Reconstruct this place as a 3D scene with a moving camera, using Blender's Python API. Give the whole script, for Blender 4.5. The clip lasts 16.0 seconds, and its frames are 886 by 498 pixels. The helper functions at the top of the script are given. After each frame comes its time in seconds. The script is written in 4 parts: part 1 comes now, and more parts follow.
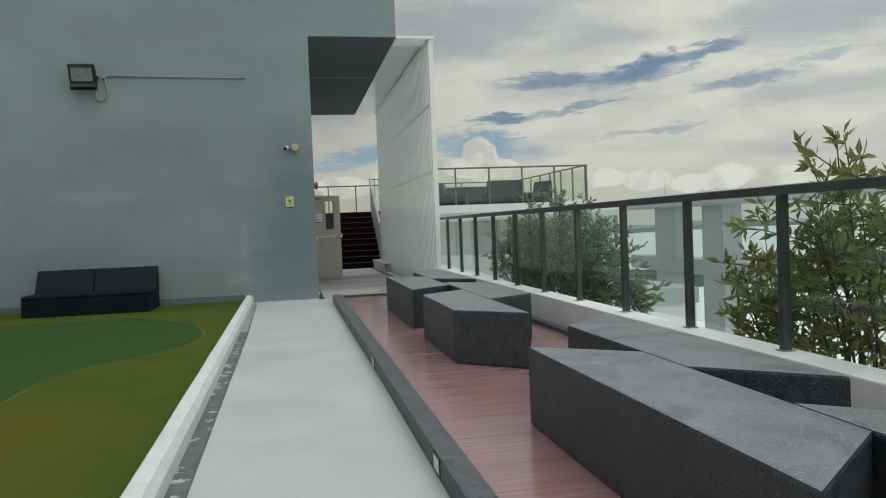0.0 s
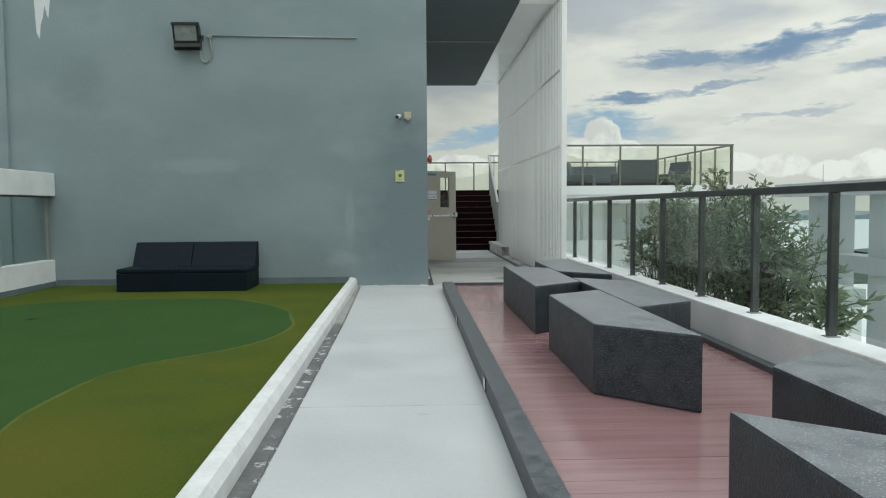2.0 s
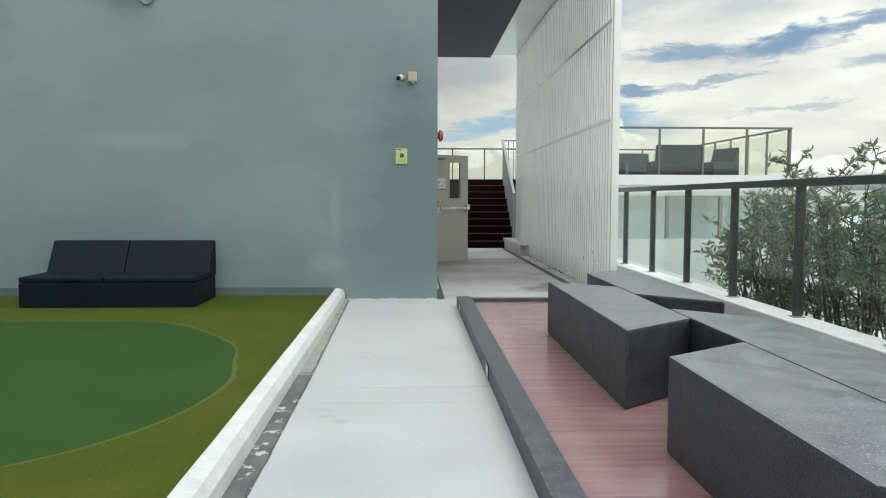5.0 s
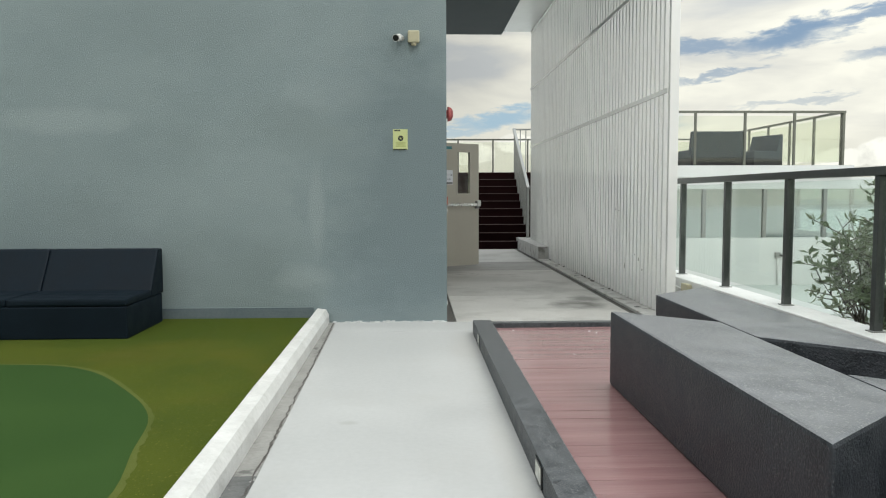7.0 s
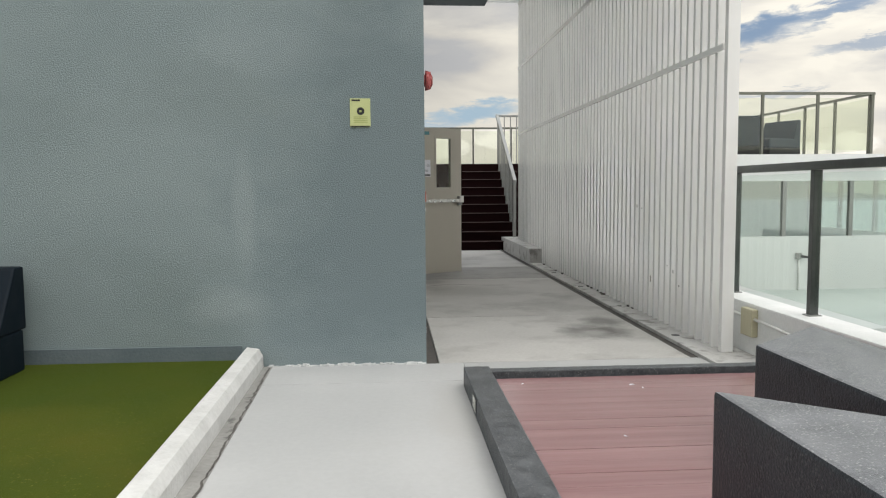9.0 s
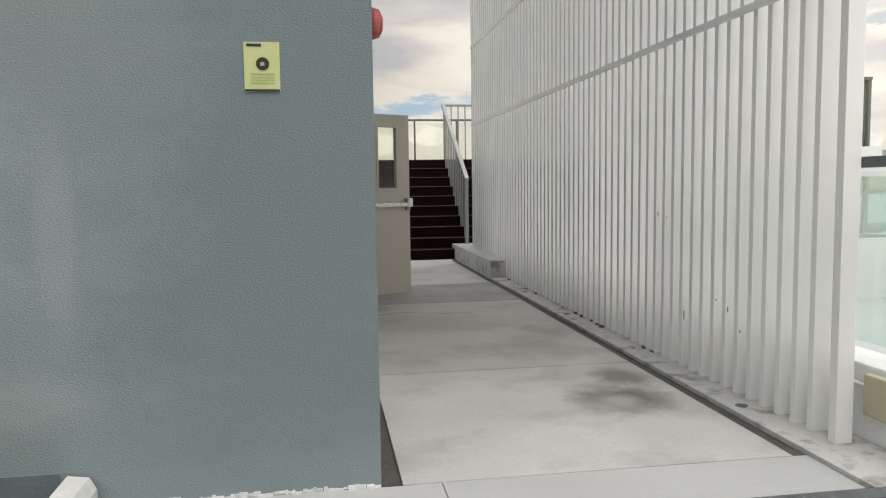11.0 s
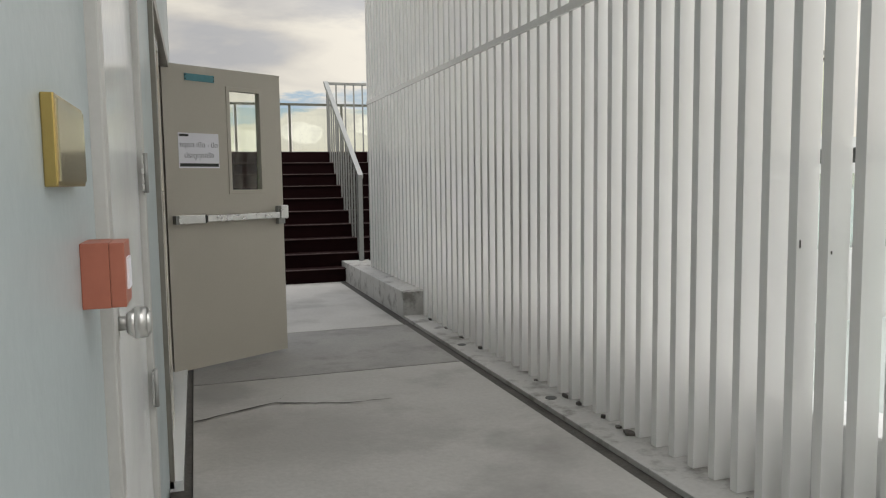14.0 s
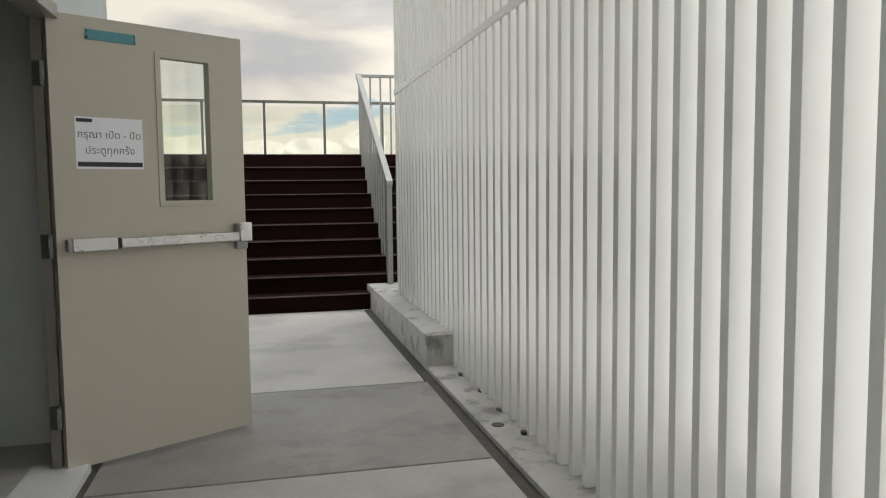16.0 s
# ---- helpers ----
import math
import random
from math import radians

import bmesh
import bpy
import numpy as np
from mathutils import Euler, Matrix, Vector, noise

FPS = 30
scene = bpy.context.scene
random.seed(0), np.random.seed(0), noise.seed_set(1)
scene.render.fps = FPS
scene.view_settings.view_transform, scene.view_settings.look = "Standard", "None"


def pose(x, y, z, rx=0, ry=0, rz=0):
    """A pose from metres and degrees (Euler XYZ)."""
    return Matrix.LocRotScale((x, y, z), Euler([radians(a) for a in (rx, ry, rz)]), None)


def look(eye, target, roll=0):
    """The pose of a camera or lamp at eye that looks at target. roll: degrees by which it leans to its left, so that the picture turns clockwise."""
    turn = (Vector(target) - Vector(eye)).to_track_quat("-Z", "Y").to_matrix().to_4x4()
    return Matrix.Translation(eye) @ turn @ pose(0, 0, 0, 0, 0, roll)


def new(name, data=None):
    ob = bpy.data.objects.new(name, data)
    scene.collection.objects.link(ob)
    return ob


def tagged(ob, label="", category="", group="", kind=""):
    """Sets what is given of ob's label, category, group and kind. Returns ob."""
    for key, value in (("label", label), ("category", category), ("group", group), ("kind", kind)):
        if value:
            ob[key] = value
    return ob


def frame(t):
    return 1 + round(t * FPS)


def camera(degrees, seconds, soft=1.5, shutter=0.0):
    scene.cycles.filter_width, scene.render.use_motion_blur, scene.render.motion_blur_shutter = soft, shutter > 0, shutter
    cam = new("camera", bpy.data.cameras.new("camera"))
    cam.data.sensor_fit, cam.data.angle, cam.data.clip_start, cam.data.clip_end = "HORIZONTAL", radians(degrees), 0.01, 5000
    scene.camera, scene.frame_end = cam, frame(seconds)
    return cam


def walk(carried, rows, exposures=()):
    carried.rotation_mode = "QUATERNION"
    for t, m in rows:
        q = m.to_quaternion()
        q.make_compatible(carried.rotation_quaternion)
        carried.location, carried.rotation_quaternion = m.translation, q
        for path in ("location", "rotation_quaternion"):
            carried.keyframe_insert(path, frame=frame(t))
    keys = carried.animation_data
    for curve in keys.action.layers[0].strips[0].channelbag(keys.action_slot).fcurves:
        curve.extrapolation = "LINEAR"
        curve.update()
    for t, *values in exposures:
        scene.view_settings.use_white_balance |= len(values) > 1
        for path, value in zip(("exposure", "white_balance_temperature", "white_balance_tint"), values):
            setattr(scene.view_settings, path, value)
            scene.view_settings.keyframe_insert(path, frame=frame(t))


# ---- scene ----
cam = camera(61.1, 16.0, 1.15)
EXPOSURES = [(0, -0.28, 6070, 5), (1, -0.13, 5970, 3), (2, 0.01, 5900, 3), (3.5, 0.16, 5880, 3), (6, 0.37, 6120, 5), (8.5, 0.27, 6320, 11), (12.5, 0.39, 6440, 14), (14, 0.30, 6410, 13), (15, 0.42, 6430, 14), (16, 0.52, 6480, 12)]
PATH = [
    (0, (0.094, -1.127, 1.244), (0.483, 0.834, 1.18), -2.3),
    (0.5, (0.127, -0.792, 1.248), (0.352, 1.194, 1.163), -1.9),
    (1, (0.197, -0.411, 1.232), (0.337, 1.581, 1.128), -1.3),
    (1.5, (0.249, -0.032, 1.238), (0.347, 1.963, 1.125), -0.7),
    (2, (0.25, 0.376, 1.268), (0.331, 2.371, 1.156), -0.4),
    (2.5, (0.279, 0.804, 1.265), (0.355, 2.8, 1.156), -0.2),
    (3, (0.268, 1.216, 1.247), (0.342, 3.211, 1.135), -0.1),
    (3.5, (0.248, 1.691, 1.251), (0.322, 3.686, 1.131), 0.1),
    (6, (0.204, 4.225, 1.252), (0.282, 6.219, 1.116), 0.1),
    (6.5, (0.205, 4.722, 1.249), (0.276, 6.716, 1.112), -0.0),
    (7, (0.204, 5.243, 1.24), (0.275, 7.237, 1.095), -0.2),
    (7.5, (0.218, 5.737, 1.253), (0.301, 7.729, 1.101), -0.3),
    (8, (0.232, 6.226, 1.248), (0.333, 8.217, 1.087), -0.3),
    (8.5, (0.272, 6.752, 1.224), (0.39, 8.743, 1.069), -0.6),
    (9, (0.263, 7.234, 1.242), (0.399, 9.223, 1.081), -0.4),
    (11.5, (0.314, 9.902, 1.294), (0.696, 11.857, 1.118), -0.5),
    (12, (0.375, 10.41, 1.302), (0.835, 12.348, 1.122), -0.1),
    (12.5, (0.421, 10.894, 1.264), (0.941, 12.818, 1.089), -0.5),
    (13, (0.467, 11.381, 1.282), (1.046, 13.288, 1.109), -0.6),
    (13.5, (0.519, 11.972, 1.282), (1.136, 13.866, 1.108), -0.4),
    (14, (0.651, 12.405, 1.295), (1.273, 14.297, 1.116), -0.8),
    (14.5, (0.81, 12.782, 1.308), (1.41, 14.681, 1.128), -0.8),
    (15, (0.964, 13.197, 1.317), (1.529, 15.107, 1.137), -0.9),
    (15.5, (1.178, 13.625, 1.3), (1.699, 15.548, 1.131), -1.0),
    (16, (1.374, 14.042, 1.298), (1.84, 15.981, 1.14), -0.6),
]
walk(cam, [(t, look(eye, target, roll)) for t, eye, target, roll in PATH], EXPOSURES)


# ---------------------------------------------------------------- light
SUN_EL, SUN_AZ, GLOW = 72.0, 125.0, 2.6          # azimuth clockwise from +y
SUN_DIR = Vector((math.sin(radians(SUN_AZ)) * math.cos(radians(SUN_EL)), math.cos(radians(SUN_AZ)) * math.cos(radians(SUN_EL)), math.sin(radians(SUN_EL))))


def build_world():
    w = bpy.data.worlds.new("overcast_sky")
    scene.world = w
    w.use_nodes = True
    nt = w.node_tree
    nt.nodes.clear()
    N, L = nt.nodes.new, nt.links.new
    out, bg = N("ShaderNodeOutputWorld"), N("ShaderNodeBackground")
    bg.inputs["Strength"].default_value = 0.1
    L(bg.outputs[0], out.inputs[0])
    sky = N("ShaderNodeTexSky")
    sky.sky_type = "NISHITA"
    sky.sun_disc = False
    sky.sun_elevation, sky.sun_rotation = radians(SUN_EL), radians(SUN_AZ)
    sky.altitude, sky.dust_density = 60, 2.0
    tc, sep = N("ShaderNodeTexCoord"), N("ShaderNodeSeparateXYZ")
    L(tc.outputs["Generated"], sep.inputs[0])

    def op(kind, a, b):
        m = N("ShaderNodeMath")
        m.operation = kind
        for i, v in enumerate((a, b)):
            if isinstance(v, (int, float)):
                m.inputs[i].default_value = v
            else:
                L(v, m.inputs[i])
        return m.outputs[0]

    zc = op("ADD", op("MAXIMUM", sep.outputs[2], 0.0), 0.16)
    comb = N("ShaderNodeCombineXYZ")
    L(op("DIVIDE", sep.outputs[0], zc), comb.inputs[0])
    L(op("DIVIDE", sep.outputs[1], zc), comb.inputs[1])

    def noise_of(vec, scale, detail, rough, dist=0.0, sx=1.0, sy=1.0, sz=1.0, off=0.0):
        mp, n = N("ShaderNodeMapping"), N("ShaderNodeTexNoise")
        mp.inputs["Scale"].default_value = (sx, sy, sz)
        mp.inputs["Location"].default_value = (off, off * 0.7, off * 0.3)
        mp.inputs["Rotation"].default_value = (0, 0, 0.25)
        L(vec, mp.inputs[0])
        L(mp.outputs[0], n.inputs["Vector"])
        n.inputs["Scale"].default_value, n.inputs["Detail"].default_value = scale, detail
        n.inputs["Roughness"].default_value, n.inputs["Distortion"].default_value = rough, dist
        return n.outputs["Fac"]

    def ramp(fac, *stops):
        r = N("ShaderNodeValToRGB")
        e = r.color_ramp.elements
        while len(e) < len(stops):
            e.new(0.5)
        for k, (p, c) in enumerate(stops):
            e[k].position, e[k].color = p, (*c, 1) if len(c) == 3 else c
        L(fac, r.inputs[0])
        return r.outputs[0]

    def mix(fac, a, b, kind="MIX"):
        m = N("ShaderNodeMix")
        m.data_type, m.blend_type = "RGBA", kind
        if isinstance(fac, (int, float)):
            m.inputs[0].default_value = fac
        else:
            L(fac, m.inputs[0])
        for i, v in ((6, a), (7, b)):
            if isinstance(v, tuple):
                m.inputs[i].default_value = (*v, 1)
            else:
                L(v, m.inputs[i])
        return m.outputs[2]

    # directions in degrees: u clockwise from +y, v above the horizon, both ruffled by noise
    u0 = op("MULTIPLY", op("ARCTAN2", sep.outputs[0], sep.outputs[1]), 57.2958)
    v0 = op("MULTIPLY", op("ARCSINE", sep.outputs[2], 0.0), 57.2958)
    flat = N("ShaderNodeCombineXYZ")
    L(op("MULTIPLY", u0, 0.10), flat.inputs[0])
    L(op("MULTIPLY", v0, 0.34), flat.inputs[1])
    ruffle = noise_of(flat.outputs[0], 1.6, 9, 0.60, 0.5, off=2.3)
    curl = noise_of(flat.outputs[0], 5.2, 8, 0.62, 0.4, off=7.9)
    u = op("ADD", u0, op("MULTIPLY", op("SUBTRACT", ruffle, 0.5), 9.0))
    v = op("ADD", v0, op("MULTIPLY", op("SUBTRACT", curl, 0.5), 2.2))
    round_noise = noise_of(tc.outputs["Generated"], 26.0, 8, 0.58, 0.1, off=3.7)

    def oval(cu, cv, a, b, tilt, uu, vv, soft_from, soft_to, grain):
        """1 inside a tilted oval of directions, 0 outside, with an uneven edge."""
        c, k = math.cos(radians(tilt)), math.sin(radians(tilt))
        du, dv = op("SUBTRACT", uu, cu), op("SUBTRACT", vv, cv)
        p = op("DIVIDE", op("ADD", op("MULTIPLY", du, c), op("MULTIPLY", dv, k)), a)
        q = op("DIVIDE", op("SUBTRACT", op("MULTIPLY", dv, c), op("MULTIPLY", du, k)), b)
        d = op("ADD", op("ADD", op("MULTIPLY", p, p), op("MULTIPLY", q, q)), grain)
        m = N("ShaderNodeMapRange")
        m.interpolation_type = "SMOOTHSTEP"
        m.inputs[1].default_value, m.inputs[2].default_value, m.inputs[3].default_value, m.inputs[4].default_value = soft_from, soft_to, 1.0, 0.0
        L(d, m.inputs[0])
        return m.outputs[0]

    def any_of(rows, *rest):
        total = None
        for row in rows:
            o = oval(*row[:5], *rest)
            if len(row) > 5:
                o = op("MULTIPLY", o, row[5])
            total = o if total is None else op("MAXIMUM", total, o)
        return total

    # cloud sheet, bright and cream to the right, greyer over the passage
    sheet = noise_of(flat.outputs[0], 0.8, 7, 0.5, 0.35, off=11.3)
    tone = ramp(sheet, (0.36, (4.6, 4.6, 4.45)), (0.47, (5.9, 5.65, 5.0)), (0.60, (7.2, 6.85, 5.85)))
    tone = mix(any_of([(13.5, 14.2, 6.5, 2.3, 8, 0.75), (39, 13.2, 8, 2.2, 5, 0.75), (-3, 9.5, 9, 2.2, 0, 0.35), (38, 8.2, 5, 0.7, 3, 0.4), (6, 13.5, 6, 2.0, 0, 0.4)], u, v, 0.0, 1.6, 0.0), tone, (3.8, 3.9, 4.0))
    side = N("ShaderNodeMapRange")
    side.inputs[1].default_value, side.inputs[2].default_value, side.inputs[3].default_value, side.inputs[4].default_value = 3.0, 16.0, 0.80, 1.0
    L(u0, side.inputs[0])
    sheet_lit = N("ShaderNodeVectorMath")
    sheet_lit.operation = "SCALE"
    L(tone, sheet_lit.inputs[0])
    L(side.outputs[0], sheet_lit.inputs["Scale"])
    # long blue gaps between the streaks
    edge = op("MULTIPLY", op("SUBTRACT", curl, 0.5), 1.0)
    veil = mix(0.12, (1.8, 2.45, 3.3), sky.outputs[0])
    gaps = any_of([(20.5, 10.3, 5.0, 0.62, -1, 0.85), (26.4, 10.6, 4.6, 0.95, 9), (31.0, 11.5, 3.2, 0.6, 12, 0.9), (33.6, 9.2, 3.6, 0.5, 3, 0.7), (38.5, 10.4, 3.5, 0.4, 6, 0.5),
                   (17.0, 7.8, 3.7, 0.5, 0, 0.95), (22.2, 8.25, 2.8, 0.36, 9, 0.7), (27.0, 6.25, 4.2, 0.32, 3, 0.45)], u, v, 0.0, 1.5, edge)
    high = mix(gaps, sheet_lit.outputs[0], veil)
    pale_gaps = any_of([(14.2, 5.9, 5.0, 1.25, -7), (6.0, 5.6, 3.6, 0.8, 9), (2.6, 4.7, 2.6, 0.5, 8, 0.8), (-4, 4.4, 3, 0.5, 0, 0.6)], u, v, 0.1, 1.3, edge)
    high = mix(pale_gaps, high, (3.1, 4.1, 4.75))
    # broken blue and cloud overhead, above what the walk sees
    streak = noise_of(comb.outputs[0], 0.62, 13, 0.54, 0.7, 0.45, 1.9, 1, 3.1)
    cover = ramp(streak, (0.385, (0, 0, 0)), (0.42, (0.75, 0.75, 0.75)), (0.49, (1, 1, 1)))
    lofty = mix(cover, veil, (4.6, 4.6, 4.4))
    up = N("ShaderNodeMapRange")
    up.inputs[1].default_value, up.inputs[2].default_value = 15.5, 24.0
    L(v0, up.inputs[0])
    high = mix(up.outputs[0], high, lofty)
    # warm haze low down, and heaped cloud standing in it
    haze = ramp(sep.outputs[2], (0.0, (0.85, 0.85, 0.85)), (0.04, (0.6, 0.6, 0.6)), (0.085, (0, 0, 0)))
    high = mix(haze, high, (6.0, 5.7, 4.75))
    lump = op("MULTIPLY", op("SUBTRACT", round_noise, 0.5), 2.6)
    heaps = any_of([(14.4, 4.7, 1.35, 1.75, 0), (13.0, 4.2, 1.5, 0.8, 0), (16.0, 4.1, 1.4, 0.75, 0), (23.4, 3.0, 2.0, 0.8, 0, 0.8), (26.6, 2.7, 1.9, 0.85, 0, 0.8), (29.8, 2.3, 1.8, 0.8, 0, 0.8), (32.4, 2.7, 1.7, 1.0, 0, 0.9),
                    (37.0, 2.5, 2.4, 0.9, 0, 0.8), (3.8, 3.1, 2.4, 0.9, 0, 0.8), (0.2, 3.0, 2.0, 0.8, 0, 0.7), (7.8, 3.7, 1.7, 0.9, 0, 0.8), (-5.0, 3.0, 3.0, 1.0, 0, 0.7)], u0, v0, 0.72, 1.05, lump)
    puff = ramp(round_noise, (0.36, (5.9, 5.65, 5.0)), (0.54, (8.2, 7.9, 6.9)))
    whole = mix(heaps, high, puff)
    # broad glow of the sun behind thin cloud, high and behind the start of the walk
    dot = N("ShaderNodeVectorMath")
    dot.operation = "DOT_PRODUCT"
    L(tc.outputs["Generated"], dot.inputs[0])
    dot.inputs[1].default_value = SUN_DIR
    glow = op("MULTIPLY_ADD", op("POWER", op("MAXIMUM", op("MULTIPLY_ADD", dot.outputs["Value"], 0.7), 0.0), 3.0), GLOW)
    glow.node.inputs[2].default_value = 1.0
    glow.node.inputs[0].links[0].from_node.inputs[0].links[0].from_node.inputs[0].links[0].from_node.inputs[2].default_value = 0.3
    scaled = N("ShaderNodeVectorMath")
    scaled.operation = "SCALE"
    L(whole, scaled.inputs[0])
    L(glow, scaled.inputs["Scale"])
    L(scaled.outputs[0], bg.inputs["Color"])
    return w


build_world()
sun = new("sun", bpy.data.lights.new("sun", "SUN"))
sun.data.energy, sun.data.angle, sun.data.color = 1.3, radians(60), (1.0, 0.95, 0.86)
sun.rotation_euler = SUN_DIR.to_track_quat("Z", "Y").to_euler()


# ---------------------------------------------------------------- materials
def material(name, dark, light, rough=0.7, scale=3.0, fine=60.0, bump=0.1, bump_scale=None, metal=0.0, spots=None, spot_scale=90.0,
             spot_at=0.66, piece=0.0, stretch=(1, 1, 1), spec=0.5, stain=None, stain_scale=0.6, stain_at=(0.5, 0.7), bump_dist=0.01, blots=(), grain=0.45, bump_detail=4):
    """Two scales of noise between two colours, optional specks and stains, fine relief."""
    m = bpy.data.materials.new(name)
    m.use_nodes = True
    nt = m.node_tree
    N, L = nt.nodes.new, nt.links.new
    b = nt.nodes["Principled BSDF"]
    tc, mp = N("ShaderNodeTexCoord"), N("ShaderNodeMapping")
    geo = N("ShaderNodeNewGeometry")
    mp.inputs["Scale"].default_value = stretch
    L(geo.outputs["Position"], mp.inputs[0])

    def nz(s, d=5, r=0.55):
        n = N("ShaderNodeTexNoise")
        n.inputs["Scale"].default_value, n.inputs["Detail"].default_value, n.inputs["Roughness"].default_value = s, d, r
        L(mp.outputs[0], n.inputs["Vector"])
        return n.outputs["Fac"]

    def mixc(fac, a, c):
        x = N("ShaderNodeMix")
        x.data_type = "RGBA"
        if isinstance(fac, (int, float)):
            x.inputs[0].default_value = fac
        else:
            L(fac, x.inputs[0])
        for i, v in ((6, a), (7, c)):
            if isinstance(v, tuple):
                x.inputs[i].default_value = (*v, 1)
            else:
                L(v, x.inputs[i])
        return x.outputs[2]

    def span(fac, lo, hi, a=0.0, c=1.0):
        x = N("ShaderNodeMapRange")
        x.inputs[1].default_value, x.inputs[2].default_value, x.inputs[3].default_value, x.inputs[4].default_value = lo, hi, a, c
        L(fac, x.inputs[0])
        return x.outputs[0]

    big, small = nz(scale), nz(fine, 4)
    add = N("ShaderNodeMath")
    add.operation = "MULTIPLY_ADD"
    add.inputs[1].default_value = grain
    L(small, add.inputs[0])
    L(big, add.inputs[2])
    mid = 0.5 + 0.5 * grain
    col = mixc(span(add.outputs[0], mid - 0.27, mid + 0.27), dark, light)
    if spots:
        v = N("ShaderNodeTexVoronoi")
        v.inputs["Scale"].default_value = spot_scale
        L(mp.outputs[0], v.inputs["Vector"])
        sp = N("ShaderNodeSeparateColor")
        L(v.outputs["Color"], sp.inputs[0])
        near = span(v.outputs["Distance"], 0.25, 0.45, 1.0, 0.0)
        pick = span(sp.outputs[0], spot_at, spot_at + 0.12)
        mul = N("ShaderNodeMath")
        mul.operation = "MULTIPLY"
        L(near, mul.inputs[0])
        L(pick, mul.inputs[1])
        col = mixc(mul.outputs[0], col, spots)
    if stain:
        col = mixc(span(nz(stain_scale, 6, 0.6), stain_at[0], stain_at[1], 0.0, 0.85), col, stain)
    for (cx, cy, cz), (rx, ry, rz), tint, amount in blots:
        # a blot of its own shape at one place, stains included
        m2, ln, ad = N("ShaderNodeMapping"), N("ShaderNodeVectorMath"), N("ShaderNodeMath")
        m2.vector_type = "TEXTURE"
        m2.inputs["Location"].default_value, m2.inputs["Scale"].default_value = (cx, cy, cz), (rx, ry, rz)
        L(geo.outputs["Position"], m2.inputs[0])
        ln.operation, ad.operation = "LENGTH", "MULTIPLY_ADD"
        L(m2.outputs[0], ln.inputs[0])
        L(nz(2.2 / max(rx, ry, rz), 5, 0.65), ad.inputs[0])
        ad.inputs[1].default_value = 1.5
        L(ln.outputs["Value"], ad.inputs[2])
        col = mixc(span(ad.outputs[0], 1.15, 1.75, amount, 0.0), col, tint)
    if piece:
        oi = N("ShaderNodeObjectInfo")
        hsv = N("ShaderNodeHueSaturation")
        L(span(oi.outputs["Random"], 0, 1, 1 - piece, 1 + piece), hsv.inputs["Value"])
        L(col, hsv.inputs["Color"])
        col = hsv.outputs[0]
    L(col, b.inputs["Base Color"])
    b.inputs["Metallic"].default_value = metal
    b.inputs["Specular IOR Level"].default_value = spec
    L(span(big, 0.3, 0.7, max(rough - 0.08, 0.03), min(rough + 0.08, 1)), b.inputs["Roughness"])
    if bump:
        bp = N("ShaderNodeBump")
        bp.inputs["Strength"].default_value, bp.inputs["Distance"].default_value = bump, bump_dist
        L(nz(bump_scale or fine, bump_detail), bp.inputs["Height"])
        L(bp.outputs[0], b.inputs["Normal"])
    return m


def glass_material(name, tint, gloss=0.03, least=0.035):
    m = bpy.data.materials.new(name)
    m.use_nodes = True
    nt = m.node_tree
    nt.nodes.clear()
    N, L = nt.nodes.new, nt.links.new
    out, mx, tr, gl, fr = N("ShaderNodeOutputMaterial"), N("ShaderNodeMixShader"), N("ShaderNodeBsdfTransparent"), N("ShaderNodeBsdfGlossy"), N("ShaderNodeLayerWeight")
    pw, ad = N("ShaderNodeMath"), N("ShaderNodeMath")
    pw.operation, ad.operation = "POWER", "MULTIPLY_ADD"
    pw.inputs[1].default_value, ad.inputs[1].default_value, ad.inputs[2].default_value = 4.0, 0.5, least
    tr.inputs[0].default_value = (*tint, 1)
    gl.inputs["Roughness"].default_value = gloss
    fr.inputs[0].default_value = 0.5
    L(fr.outputs["Facing"], pw.inputs[0])
    L(pw.outputs[0], ad.inputs[0])
    L(ad.outputs[0], mx.inputs[0])
    L(tr.outputs[0], mx.inputs[1])
    L(gl.outputs[0], mx.inputs[2])
    L(mx.outputs[0], out.inputs[0])
    return m


M = {}
PALE, DEEP = (0.31, 0.36, 0.37), (0.170, 0.212, 0.22)
# the first blot darkens the wall's right end, by the passage corner
M["render_grey"] = material("blue_grey_render", (0.200, 0.250, 0.262), (0.262, 0.314, 0.324), 0.75, 0.7, 60, 0.27, 90, bump_dist=0.02, bump_detail=1.6, stretch=(1, 1, 1.7), stain=(0.195, 0.238, 0.243), stain_scale=0.55, stain_at=(0.5, 0.72),
                            blots=[((0.25, 12.5, 1.2), (1.15, 1, 2.0), (0.158, 0.203, 0.218), 0.95), ((-3.2, 12.5, 1.95), (0.9, 1, 0.14), PALE, 0.5), ((-4.9, 12.5, 3.2), (0.5, 1, 0.5), DEEP, 0.5), ((-0.9, 12.5, 0.42), (0.35, 1, 0.16), PALE, 0.45), ((-0.75, 12.5, 1.1), (0.1, 1, 0.5), PALE, 0.4),
                                   ((-2.0, 12.5, 2.9), (1.0, 1, 0.5), DEEP, 0.35), ((-0.6, 12.5, 2.2), (0.5, 1, 0.25), PALE, 0.25), ((-3.8, 12.5, 0.7), (0.8, 1, 0.5), DEEP, 0.35), ((-5.4, 12.5, 1.0), (0.5, 1, 0.9), DEEP, 0.4)])
